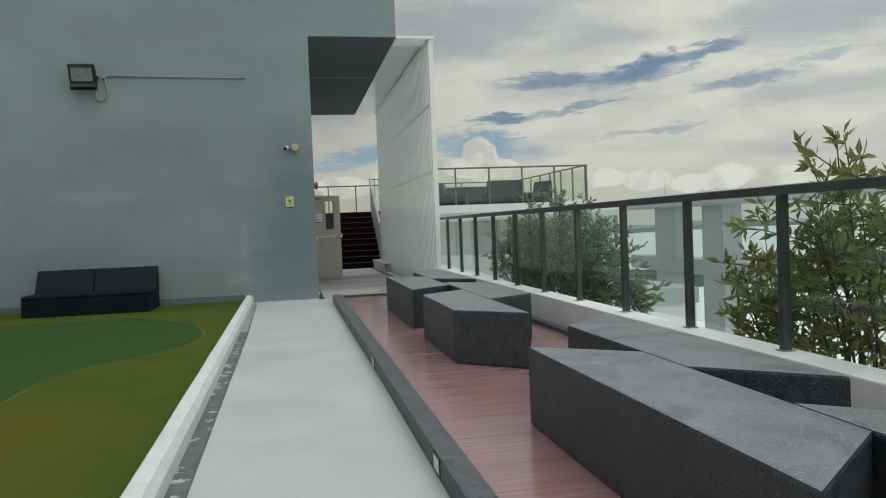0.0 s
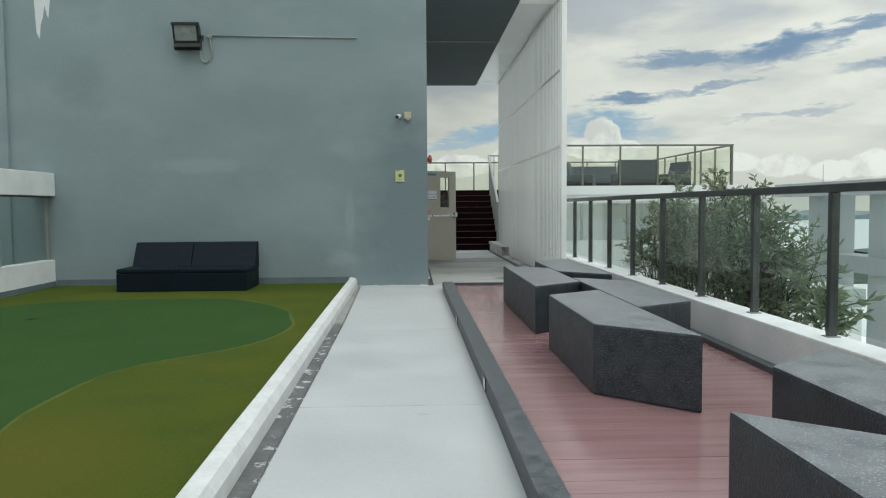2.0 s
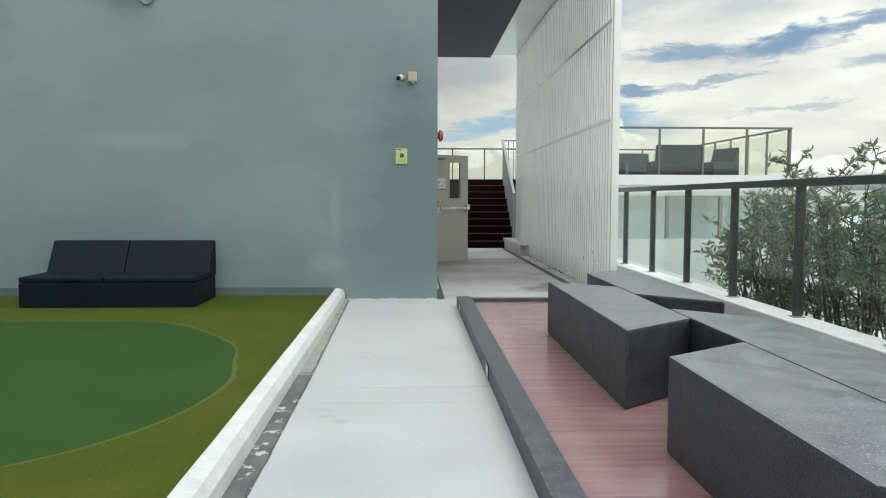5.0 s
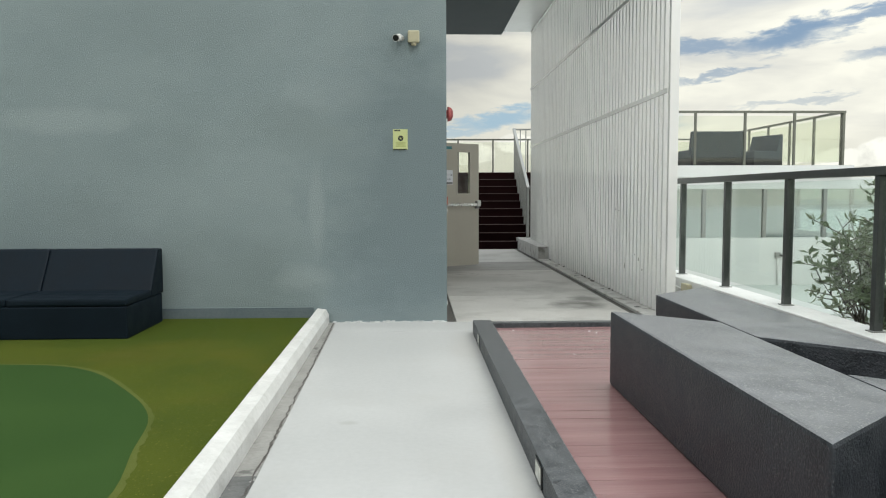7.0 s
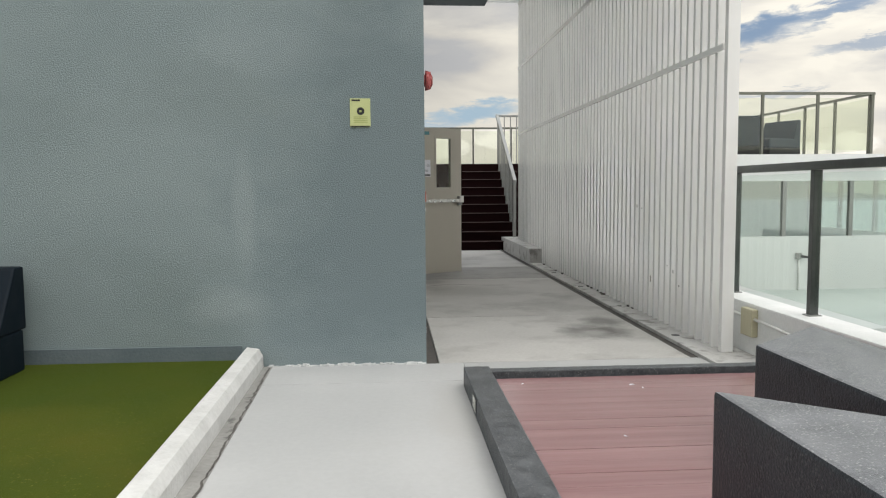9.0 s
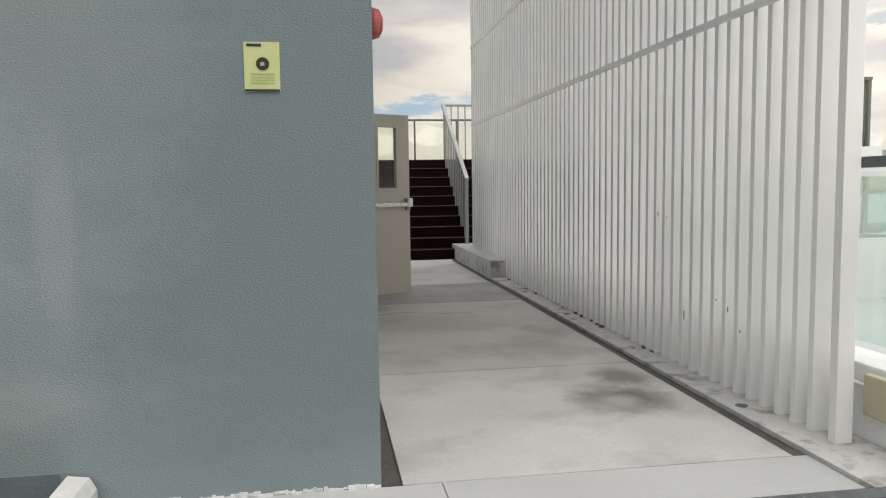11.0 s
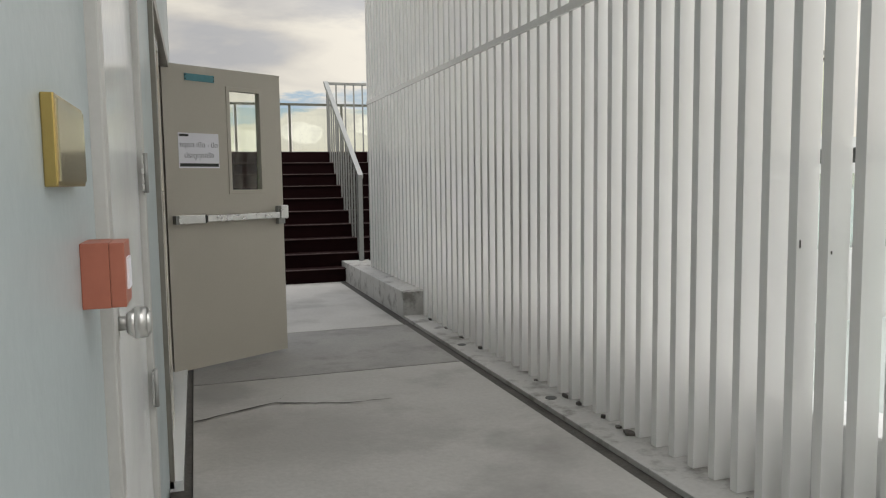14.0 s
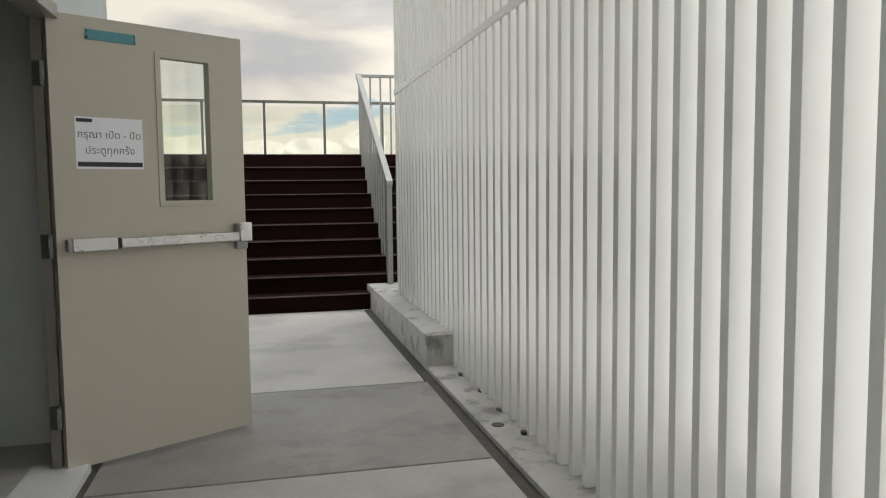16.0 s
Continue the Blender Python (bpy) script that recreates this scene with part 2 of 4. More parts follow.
M["smooth_paint"] = material("smooth_pale_blue_grey_paint", (0.38, 0.44, 0.455), (0.46, 0.52, 0.53), 0.4, 1.3, 40, 0.12, 25, stain=(0.30, 0.35, 0.36), stain_scale=1.6, stain_at=(0.54, 0.75))
M["render_base"] = material("darker_grey_skirting", (0.09, 0.12, 0.135), (0.14, 0.17, 0.185), 0.7, 4, 50, 0.3)
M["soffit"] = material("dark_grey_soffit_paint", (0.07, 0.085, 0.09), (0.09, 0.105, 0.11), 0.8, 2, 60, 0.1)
M["white"] = material("white_masonry_paint", (0.62, 0.63, 0.62), (0.78, 0.78, 0.77), 0.65, 2.2, 45, 0.25, stain=(0.5, 0.5, 0.47), stain_scale=1.7, stain_at=(0.58, 0.85))
M["walk"] = material("pale_painted_screed", (0.385, 0.39, 0.388), (0.465, 0.468, 0.465), 0.5, 1.3, 30, 0.12, stain=(0.39, 0.39, 0.38), stain_scale=1.6, stain_at=(0.55, 0.85), piece=0.02,
                     blots=[((-0.17, 9.27, 0), (0.07, 0.05, 1), (0.33, 0.325, 0.31), 0.6), ((-0.31, 7.48, 0), (0.07, 0.04, 1), (0.33, 0.325, 0.31), 0.5), ((-0.21, 7.38, 0), (0.06, 0.05, 1), (0.33, 0.325, 0.31), 0.55), ((0.31, 4.91, 0), (0.05, 0.03, 1), (0.33, 0.325, 0.31), 0.6), ((-0.35, 7.62, 0), (0.12, 0.04, 1), (0.33, 0.325, 0.31), 0.35), ((0.1, 7.76, 0), (0.9, 0.02, 1), (0.33, 0.325, 0.31), 0.4), ((0.3, 5.9, 0), (0.3, 0.25, 1), (0.33, 0.325, 0.31), 0.25),  ((0.6, 11.2, 0), (0.16, 0.8, 1), (0.40, 0.395, 0.38), 0.5), ((0.63, 8.2, 0), (0.08, 1.6, 1), (0.40, 0.395, 0.38), 0.45), ((0.62, 3.6, 0), (0.09, 1.5, 1), (0.40, 0.395, 0.38), 0.4)])
M["screed"] = material("grey_cement_screed", (0.38, 0.37, 0.353), (0.53, 0.52, 0.498), 0.6, 1.4, 35, 0.15, stain=(0.27, 0.26, 0.245), stain_scale=1.3, stain_at=(0.50, 0.72), piece=0.05,
                       blots=[((2.02, 13.55, 0), (0.37, 0.38, 1), (0.13, 0.125, 0.116), 0.95), ((1.98, 13.5, 0), (0.17, 0.2, 1), (0.38, 0.37, 0.355), 0.8), ((2.2, 14.05, 0), (0.2, 0.28, 1), (0.15, 0.145, 0.135), 0.8), ((1.2, 16.2, 0), (0.8, 0.5, 1), (0.31, 0.30, 0.285), 0.6),
                              ((0.9, 19.6, 0), (0.5, 0.6, 1), (0.30, 0.29, 0.275), 0.6), ((0.75, 17.2, 0), (0.3, 0.35, 1), (0.27, 0.26, 0.25), 0.6)])
M["ledge"] = material("worn_white_curb_paint", (0.50, 0.50, 0.485), (0.66, 0.66, 0.645), 0.6, 5, 40, 0.35, stain=(0.38, 0.37, 0.345), stain_scale=4.5, stain_at=(0.58, 0.8))
M["strip"] = material("grey_gutter_cement", (0.06, 0.062, 0.062), (0.15, 0.152, 0.15), 0.75, 6, 40, 0.4, stain=(0.50, 0.50, 0.485), stain_scale=8, stain_at=(0.58, 0.63))
M["screed_dark"] = material("darker_patched_cement", (0.25, 0.245, 0.235), (0.37, 0.36, 0.345), 0.65, 2.0, 35, 0.2, stain=(0.20, 0.195, 0.185), stain_scale=2.2, stain_at=(0.52, 0.7))
M["shelf"] = material("stained_pale_ledge", (0.42, 0.415, 0.40), (0.56, 0.555, 0.54), 0.7, 3, 40, 0.3, stain=(0.20, 0.19, 0.175), stain_scale=6, stain_at=(0.51, 0.66))
M["strip_pale"] = material("pale_gutter_cement", (0.20, 0.198, 0.186), (0.32, 0.315, 0.30), 0.75, 5, 40, 0.4, stain=(0.09, 0.09, 0.085), stain_scale=6, stain_at=(0.6, 0.68))
M["drain"] = material("dirty_dark_drain", (0.035, 0.033, 0.03), (0.11, 0.10, 0.09), 0.7, 7, 50, 0.4)
# bench stone in two tones: the top one adds wear and painted sky glare
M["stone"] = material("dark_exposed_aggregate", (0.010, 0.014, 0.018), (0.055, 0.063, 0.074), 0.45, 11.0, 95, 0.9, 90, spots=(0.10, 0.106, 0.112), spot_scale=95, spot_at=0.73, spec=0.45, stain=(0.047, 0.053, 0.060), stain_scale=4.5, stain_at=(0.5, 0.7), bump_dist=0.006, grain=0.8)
M["stone_top"] = material("worn_skylit_aggregate_top", (0.076, 0.081, 0.090), (0.212, 0.218, 0.230), 0.36, 6.0, 140, 0.6, 150, spots=(0.40, 0.40, 0.395), spot_scale=120, spot_at=0.66, stain=(0.20, 0.205, 0.212), stain_scale=2.2, stain_at=(0.45, 0.75), bump_dist=0.004, grain=0.75)
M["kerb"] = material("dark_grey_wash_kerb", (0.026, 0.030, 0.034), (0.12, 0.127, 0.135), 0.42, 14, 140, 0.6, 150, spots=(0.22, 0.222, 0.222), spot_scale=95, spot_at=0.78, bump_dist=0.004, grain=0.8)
M["deck"] = material("faded_red_composite_wood", (0.222, 0.120, 0.122), (0.295, 0.175, 0.177), 0.14, 2.0, 22, 0.05, stretch=(0.35, 6, 1), piece=0.05, stain=(0.205, 0.096, 0.098), stain_scale=1.1, stain_at=(0.55, 0.8))
M["turf_dark"] = material("dark_green_putting_turf", (0.025, 0.058, 0.013), (0.036, 0.073, 0.018), 0.95, 1.2, 160, 0.4, 240, spec=0.1)
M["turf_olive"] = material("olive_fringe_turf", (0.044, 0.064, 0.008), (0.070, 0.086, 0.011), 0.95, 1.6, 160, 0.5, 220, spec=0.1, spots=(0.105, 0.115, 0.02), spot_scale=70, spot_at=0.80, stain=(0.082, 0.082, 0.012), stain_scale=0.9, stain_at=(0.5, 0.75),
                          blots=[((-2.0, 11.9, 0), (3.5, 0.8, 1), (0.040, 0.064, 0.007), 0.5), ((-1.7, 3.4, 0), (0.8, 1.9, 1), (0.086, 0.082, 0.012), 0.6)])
M["turf_fringe"] = material("pale_olive_turf_collar", (0.062, 0.082, 0.016), (0.098, 0.115, 0.028), 0.95, 1.6, 160, 0.4, 220, spec=0.1)
M["fin"] = material("white_coated_aluminium", (0.77, 0.77, 0.755), (0.83, 0.83, 0.815), 0.15, 0.8, 6, 0.0, spec=0.7)
M["steel_dark"] = material("bronze_grey_metal", (0.075, 0.082, 0.08), (0.12, 0.128, 0.122), 0.38, 6, 60, 0.04, metal=0.6)
M["steel_grey"] = material("grey_painted_steel", (0.25, 0.255, 0.245), (0.32, 0.325, 0.31), 0.4, 6, 60, 0.04, metal=0.3)
M["steel_olive"] = material("olive_grey_metal", (0.13, 0.135, 0.11), (0.18, 0.185, 0.155), 0.38, 6, 60, 0.04, metal=0.4)
M["steel_bright"] = material("brushed_steel", (0.48, 0.48, 0.47), (0.62, 0.62, 0.60), 0.28, 8, 80, 0.03, metal=0.95)
M["stair"] = material("dark_maroon_stair_board", (0.010, 0.0034, 0.0036), (0.019, 0.0068, 0.0072), 0.8, 2, 30, 0.15, stretch=(0.4, 4, 4), spec=0.06)
M["nosing"] = material("worn_maroon_nosing", (0.085, 0.055, 0.052), (0.14, 0.10, 0.095), 0.45, 3, 40, 0.1)
M["door"] = material("beige_painted_steel_door", (0.45, 0.42, 0.358), (0.485, 0.455, 0.39), 0.42, 1.2, 60, 0.05, 120)
# lit copy of the beige door, brightness from the fins mixed into its colour
M["door_lit"] = material("beige_steel_door_lit_copy", (0.70, 0.66, 0.57), (0.75, 0.71, 0.62), 0.14, 1.2, 60, 0.04, 120)
M["door_pale"] = material("pale_grey_steel_door", (0.72, 0.75, 0.76), (0.79, 0.81, 0.81), 0.17, 1.2, 60, 0.04)
M["frame"] = material("grey_steel_door_frame", (0.44, 0.44, 0.42), (0.52, 0.52, 0.50), 0.4, 2, 60, 0.05)
M["frame_dim"] = material("grey_brown_steel_frame", (0.20, 0.19, 0.165), (0.25, 0.235, 0.205), 0.35, 2, 60, 0.05)
M["black"] = material("black_plastic", (0.004, 0.005, 0.006), (0.010, 0.011, 0.012), 0.4, 8, 60, 0.05)
M["sofa"] = material("charcoal_vinyl_upholstery", (0.002, 0.006, 0.011), (0.005, 0.011, 0.018), 0.6, 5, 60, 0.1, 150, spec=0.15)
M["terrace_sofa"] = material("slate_grey_outdoor_fabric", (0.026, 0.040, 0.056), (0.038, 0.054, 0.072), 0.7, 4, 60, 0.1)
M["red"] = material("faded_red_plastic", (0.33, 0.105, 0.065), (0.40, 0.135, 0.085), 0.45, 9, 60, 0.05)
M["bell"] = material("faded_red_bell_metal", (0.33, 0.06, 0.06), (0.42, 0.10, 0.095), 0.4, 9, 60, 0.05)
M["gold"] = material("brass_plate", (0.42, 0.31, 0.10), (0.50, 0.38, 0.14), 0.22, 9, 60, 0.03, metal=0.9)
M["chart"] = material("polished_brass_panel", (0.52, 0.46, 0.30), (0.64, 0.58, 0.42), 0.14, 4, 60, 0.02, metal=0.85)
M["sign"] = material("pale_yellow_green_card", (0.50, 0.54, 0.24), (0.56, 0.60, 0.29), 0.45, 8, 60, 0.03)
M["ink"] = material("black_ink", (0.010, 0.012, 0.012), (0.018, 0.02, 0.02), 0.5, 8, 60, 0.0)
M["faint"] = material("faded_yellow_print", (0.36, 0.40, 0.14), (0.40, 0.44, 0.17), 0.5, 8, 60, 0.0)
M["paper"] = material("white_paper", (0.76, 0.76, 0.82), (0.82, 0.82, 0.87), 0.6, 8, 60, 0.04)
M["print"] = material("grey_print", (0.09, 0.09, 0.12), (0.13, 0.13, 0.16), 0.6, 8, 60, 0.0)
M["teal"] = material("teal_enamel_plate", (0.05, 0.20, 0.24), (0.08, 0.27, 0.31), 0.35, 9, 60, 0.03)
M["beige"] = material("beige_plastic_box", (0.40, 0.37, 0.25), (0.46, 0.43, 0.30), 0.5, 6, 60, 0.05)
M["pvc"] = material("white_pvc", (0.62, 0.62, 0.60), (0.70, 0.70, 0.68), 0.4, 6, 60, 0.03)
M["lens"] = material("opal_lamp_lens", (0.60, 0.60, 0.54), (0.68, 0.68, 0.62), 0.25, 9, 60, 0.03)
M["lampglass"] = material("dusty_lamp_glass", (0.16, 0.18, 0.18), (0.30, 0.32, 0.31), 0.2, 6, 40, 0.05)
M["interior"] = material("pale_interior_paint", (0.66, 0.70, 0.67), (0.74, 0.78, 0.75), 0.6, 2, 50, 0.05)
M["facade"] = material("white_facade_paint", (0.66, 0.68, 0.67), (0.76, 0.77, 0.76), 0.7, 0.8, 20, 0.1)
M["roof_white"] = material("white_roof_membrane", (0.66, 0.68, 0.68), (0.78, 0.79, 0.78), 0.6, 0.4, 8, 0.1)
M["roof_pale"] = material("pale_grey_green_roof_coating", (0.36, 0.40, 0.385), (0.45, 0.49, 0.47), 0.5, 0.5, 8, 0.1)
M["concrete"] = material("pale_grey_concrete_frame", (0.42, 0.44, 0.45), (0.52, 0.54, 0.545), 0.8, 0.7, 10, 0.2)
M["bark"] = material("grey_brown_bark", (0.055, 0.048, 0.036), (0.12, 0.105, 0.08), 0.85, 12, 60, 0.4)
M["leaf"] = material("deep_green_leaf", (0.12, 0.16, 0.09), (0.25, 0.29, 0.18), 0.36, 2.5, 30, 0.05)
M["leaf_light"] = material("yellow_green_leaf", (0.14, 0.16, 0.045), (0.30, 0.30, 0.11), 0.42, 3.5, 30, 0.05)


def let_light_through(m, share):
    """Leaves pass part of the light that falls on their other side."""
    nt = m.node_tree
    out, b = nt.nodes["Material Output"], nt.nodes["Principled BSDF"]
    mx, tl = nt.nodes.new("ShaderNodeMixShader"), nt.nodes.new("ShaderNodeBsdfTranslucent")
    mx.inputs[0].default_value = share
    nt.links.new(b.inputs["Base Color"].links[0].from_socket, tl.inputs[0])
    nt.links.new(b.outputs[0], mx.inputs[1])
    nt.links.new(tl.outputs[0], mx.inputs[2])
    nt.links.new(mx.outputs[0], out.inputs[0])


let_light_through(M["leaf"], 0.45)
let_light_through(M["leaf_light"], 0.45)
M["drip"] = material("white_paint_run", (0.58, 0.60, 0.60), (0.68, 0.69, 0.69), 0.6, 8, 60, 0.1)
M["mortar"] = material("crumbling_pale_mortar", (0.35, 0.36, 0.36), (0.62, 0.63, 0.62), 0.9, 9, 50, 0.8)
M["water"] = material("pale_river_water", (0.50, 0.54, 0.54), (0.58, 0.60, 0.60), 0.4, 0.004, 0.05, 0.0)
M["far_land"] = material("hazy_far_woodland", (0.16, 0.20, 0.22), (0.22, 0.26, 0.27), 0.95, 0.01, 0.06, 0.0)
M["mid_land"] = material("hazy_shore_woodland", (0.06, 0.085, 0.07), (0.12, 0.15, 0.13), 0.95, 0.05, 0.3, 0.0)
M["glass"] = glass_material("clear_greenish_glass", (0.93, 0.965, 0.945))
M["glass_terrace"] = glass_material("clear_terrace_glass", (0.955, 0.97, 0.93))
M["glass_room"] = glass_material("reflecting_window_glass", (0.86, 0.94, 0.90), 0.04, 0.36)
M["glass_dim"] = glass_material("tinted_window_glass", (0.88, 0.93, 0.915), 0.03, 0.14)


# ---------------------------------------------------------------- mesh helpers
def solid(bm, x0, x1, y0, y1, z0, z1, bevel=0.0):
    vs = [bm.verts.new(p) for p in ((x0, y0, z0), (x1, y0, z0), (x1, y1, z0), (x0, y1, z0), (x0, y0, z1), (x1, y0, z1), (x1, y1, z1), (x0, y1, z1))]
    fs = [bm.faces.new([vs[i] for i in f]) for f in ((3, 2, 1, 0), (4, 5, 6, 7), (0, 1, 5, 4), (1, 2, 6, 5), (2, 3, 7, 6), (3, 0, 4, 7))]
    if bevel:
        bmesh.ops.bevel(bm, geom=list({e for f in fs for e in f.edges}), offset=bevel, segments=2, profile=0.6, affect="EDGES")
    return bm


def prism(bm, pts, z0, z1, bevel=0.0):
    """Upright prism over a counter-clockwise outline."""
    lo, hi = [bm.verts.new((x, y, z0)) for x, y in pts], [bm.verts.new((x, y, z1)) for x, y in pts]
    n = len(pts)
    fs = [bm.faces.new(lo[::-1]), bm.faces.new(hi)]
    fs += [bm.faces.new((lo[i], lo[(i + 1) % n], hi[(i + 1) % n], hi[i])) for i in range(n)]
    if bevel:
        bmesh.ops.bevel(bm, geom=list({e for f in fs for e in f.edges}), offset=bevel, segments=2, profile=0.6, affect="EDGES")
    return bm


def side_prism(bm, pts, x0, x1, bevel=0.0):
    """Prism along x over an outline of (y, z)."""
    lo, hi = [bm.verts.new((x0, y, z)) for y, z in pts], [bm.verts.new((x1, y, z)) for y, z in pts]
    n = len(pts)
    fs = [bm.faces.new(lo), bm.faces.new(hi[::-1])]
    fs += [bm.faces.new((lo[(i + 1) % n], lo[i], hi[i], hi[(i + 1) % n])) for i in range(n)]
    bmesh.ops.recalc_face_normals(bm, faces=fs)
    if bevel:
        bmesh.ops.bevel(bm, geom=list({e for f in fs for e in f.edges}), offset=bevel, segments=2, profile=0.6, affect="EDGES")
    return bm


def tube(bm, a, b, r0, r1=None, n=10):
    a, b = Vector(a), Vector(b)
    q = (b - a).to_track_quat("Z", "Y")
    r1 = r0 if r1 is None else r1
    ring = lambda c, r: [bm.verts.new(c + q @ Vector((r * math.cos(6.28319 * i / n), r * math.sin(6.28319 * i / n), 0))) for i in range(n)]
    lo, hi = ring(a, r0), ring(b, r1)
    bm.faces.new(lo[::-1])
    bm.faces.new(hi)
    for i in range(n):
        bm.faces.new((lo[i], lo[(i + 1) % n], hi[(i + 1) % n], hi[i])).smooth = True
    return bm


def link(name, bm, mat):
    me = bpy.data.meshes.new(name)
    bm.to_mesh(me)
    bm.free()
    me.materials.append(M[mat])
    return new(name, me)


def part(name, bm, mat, parent, label=""):
    ob = link(name, bm, mat)
    ob.parent = parent
    return tagged(ob, label)


def box_part(name, dims, mat, parent, bevel=0.0, label=""):
    return part(name, solid(bmesh.new(), *dims, bevel), mat, parent, label)


def thing(name, label, category, group="", at=(0, 0, 0), kind=""):
    ob = new(name)
    ob.empty_display_size = 0.1
    ob.location = at
    return tagged(ob, label, category, group, kind)


def setting(name, dims, mat, label, category="", bevel=0.0):
    return tagged(link(name, solid(bmesh.new(), *dims, bevel), mat), label, category, kind="structure")


def pane_part(dims, mat, parent, name="pane"):
    ob = box_part(name, dims, mat, parent)
    ob.visible_shadow = False
    return ob


# ---------------------------------------------------------------- plan
WALL_Y, CORNER_X = 12.5, 0.5          # big grey wall, corner into the passage
FIN_X, FIN_Y0, FIN_Y1, FIN_TOP = 2.68, 12.722, 21.40, 4.67
RAIL_X, PAR_TOP = 3.02, 0.39
DECK_Z, KERB_Z, TURF_Z = 0.07, 0.12, 0.055
STAIR_Y, RISE, GOING, STEPS = 22.15, 0.18, 0.27, 10
TERR_Z = RISE * STEPS
LOW_Z, DEEP_Z = -0.6, -3.5

# ---------------------------------------------------------------- far surroundings
tagged(link("water", solid(bmesh.new(), -4000, 4000, -4000, 4500, -71, -70), "water"), "pale river water far below the roof", "water", kind="structure")


def shore(name, pts, depth, height, mat, label):
    """A low uneven wooded bank that follows a line."""
    bm = bmesh.new()
    rows = []
    for i, (x, y) in enumerate(pts):
        h = height * (0.65 + 0.5 * noise.noise((x * 0.004, y * 0.004, 1.7)) + 0.25 * noise.noise((x * 0.03, y * 0.03, 5.1)))
        rows.append([bm.verts.new((x, y, -71)), bm.verts.new((x, y + 2, -70 + h)), bm.verts.new((x, y + depth, -70 + h * 1.1)), bm.verts.new((x, y + depth + 5, -71))])
    for a, b in zip(rows, rows[1:]):
        for k in range(3):
            bm.faces.new((a[k], b[k], b[k + 1], a[k + 1]))
    tagged(link(name, bm, mat), label, "land", kind="structure")


shore("backdrop", [(-3600 + 60 * i, 3300 + 150 * math.sin(i * 0.21)) for i in range(121)], 700, 34, "far_land", "hazy wooded shore along the horizon")
shore("backdrop_near", [(560 + 9 * i, 900 + 25 * math.sin(i * 0.35)) for i in range(28)], 60, 12, "mid_land", "dark wooded spit of land in the river")

# ---------------------------------------------------------------- roof structure
base = setting("floor_base", (-6.3, 3.12, -7.0, 20.0, -0.62, -0.06), "drain", "grey concrete roof slab under the walkway", "floor")
setting("floor_base_rear", (-6.3, 2.95, 20.0, STAIR_Y + 0.1, -0.62, -0.06), "screed", "grey concrete roof slab before the stairs", "floor")
setting("floor_lower", (3.12, 10.2, 16.4, 24.0, LOW_Z - 0.4, LOW_Z), "roof_pale", "pale lower roof before the terrace room", "floor")
setting("floor_planter", (3.12, 4.6, -7.0, 16.4, LOW_Z - 0.4, LOW_Z), "roof_white", "white planting ledge outside the glass rail", "floor")
setting("floor_deep", (3.12, 60.0, -12.0, 44.0, DEEP_Z - 0.5, DEEP_Z), "roof_white", "white roof one storey below", "floor")
setting("wall_under_ledge", (3.12, 4.55, -7.0, 16.4, DEEP_Z, LOW_Z - 0.4), "facade", "white wall below the planting ledge", "wall")
setting("wall_under_room", (3.12, 10.15, 16.45, 24.0, DEEP_Z, LOW_Z - 0.4), "facade", "white wall below the lower roof", "wall")
# made-up wall, stands in for the dark gap under the frame's beam
setting("wall_far_dark", (8.0, 60.0, 44.0, 44.4, DEEP_Z - 0.5, DEEP_Z + 1.3), "mid_land", "added dark wall filling the dark gap below the concrete beam", "hedge")

# grey wall, upper block over the passage, passage wall with two door openings
setting("wall_grey", (-6.05, CORNER_X, WALL_Y, WALL_Y + 0.25, -0.06, 8.0), "render_grey", "blue-grey rendered wall with uneven paint, darker near the corner", "wall")
setting("wall_grey_return", (-9.0, -6.05, WALL_Y - 0.06, WALL_Y + 0.25, -0.06, 8.0), "render_grey", "paler blue-grey rendered wall return", "wall")
setting("wall_upper", (CORNER_X, 2.08, WALL_Y, 21.6, 4.69, 8.0), "render_grey", "blue-grey upper wall over the passage", "wall")
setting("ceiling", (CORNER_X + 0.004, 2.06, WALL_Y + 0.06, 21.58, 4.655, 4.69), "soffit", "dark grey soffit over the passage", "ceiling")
setting("trim_soffit", (CORNER_X, 2.08, 15.95, 15.99, 4.645, 4.665), "steel_grey", "thin pale joint strip across the soffit", "trim")
D1, D2, DTOP = (13.70, 14.72), (15.72, 17.80), 2.13
for i, (y0, y1, z0, z1) in enumerate([(WALL_Y + 0.25, D1[0], -0.06, 4.69), (D1[1], D2[0], -0.06, 4.69), (D2[1], 19.0, -0.06, 4.69), (D1[0], D1[1], DTOP, 4.69), (D2[0], D2[1], DTOP, 4.69)]):
    setting("wall_passage_%d" % (i + 1), (CORNER_X - 0.1, CORNER_X, y0, y1, z0, z1), "smooth_paint", "smooth pale blue-grey passage wall", "wall")
setting("wall_block_rear", (-6.05, CORNER_X - 0.2, 18.8, 19.0, -0.06, 8.0), "render_grey", "blue-grey rear wall of the block", "wall")
setting("wall_block_upper", (CORNER_X - 0.2, CORNER_X, WALL_Y + 0.25, 21.6, 4.69, 8.0), "render_grey", "blue-grey upper wall of the block", "wall")
setting("wall_inside_south", (-3.0, CORNER_X - 0.1, 14.9, 15.0, -0.06, 3.0), "interior", "pale interior wall of the stair lobby", "wall")
setting("wall_inside_west", (-3.1, -3.0, 14.9, 18.8, -0.06, 3.0), "interior", "pale interior wall of the stair lobby", "wall")
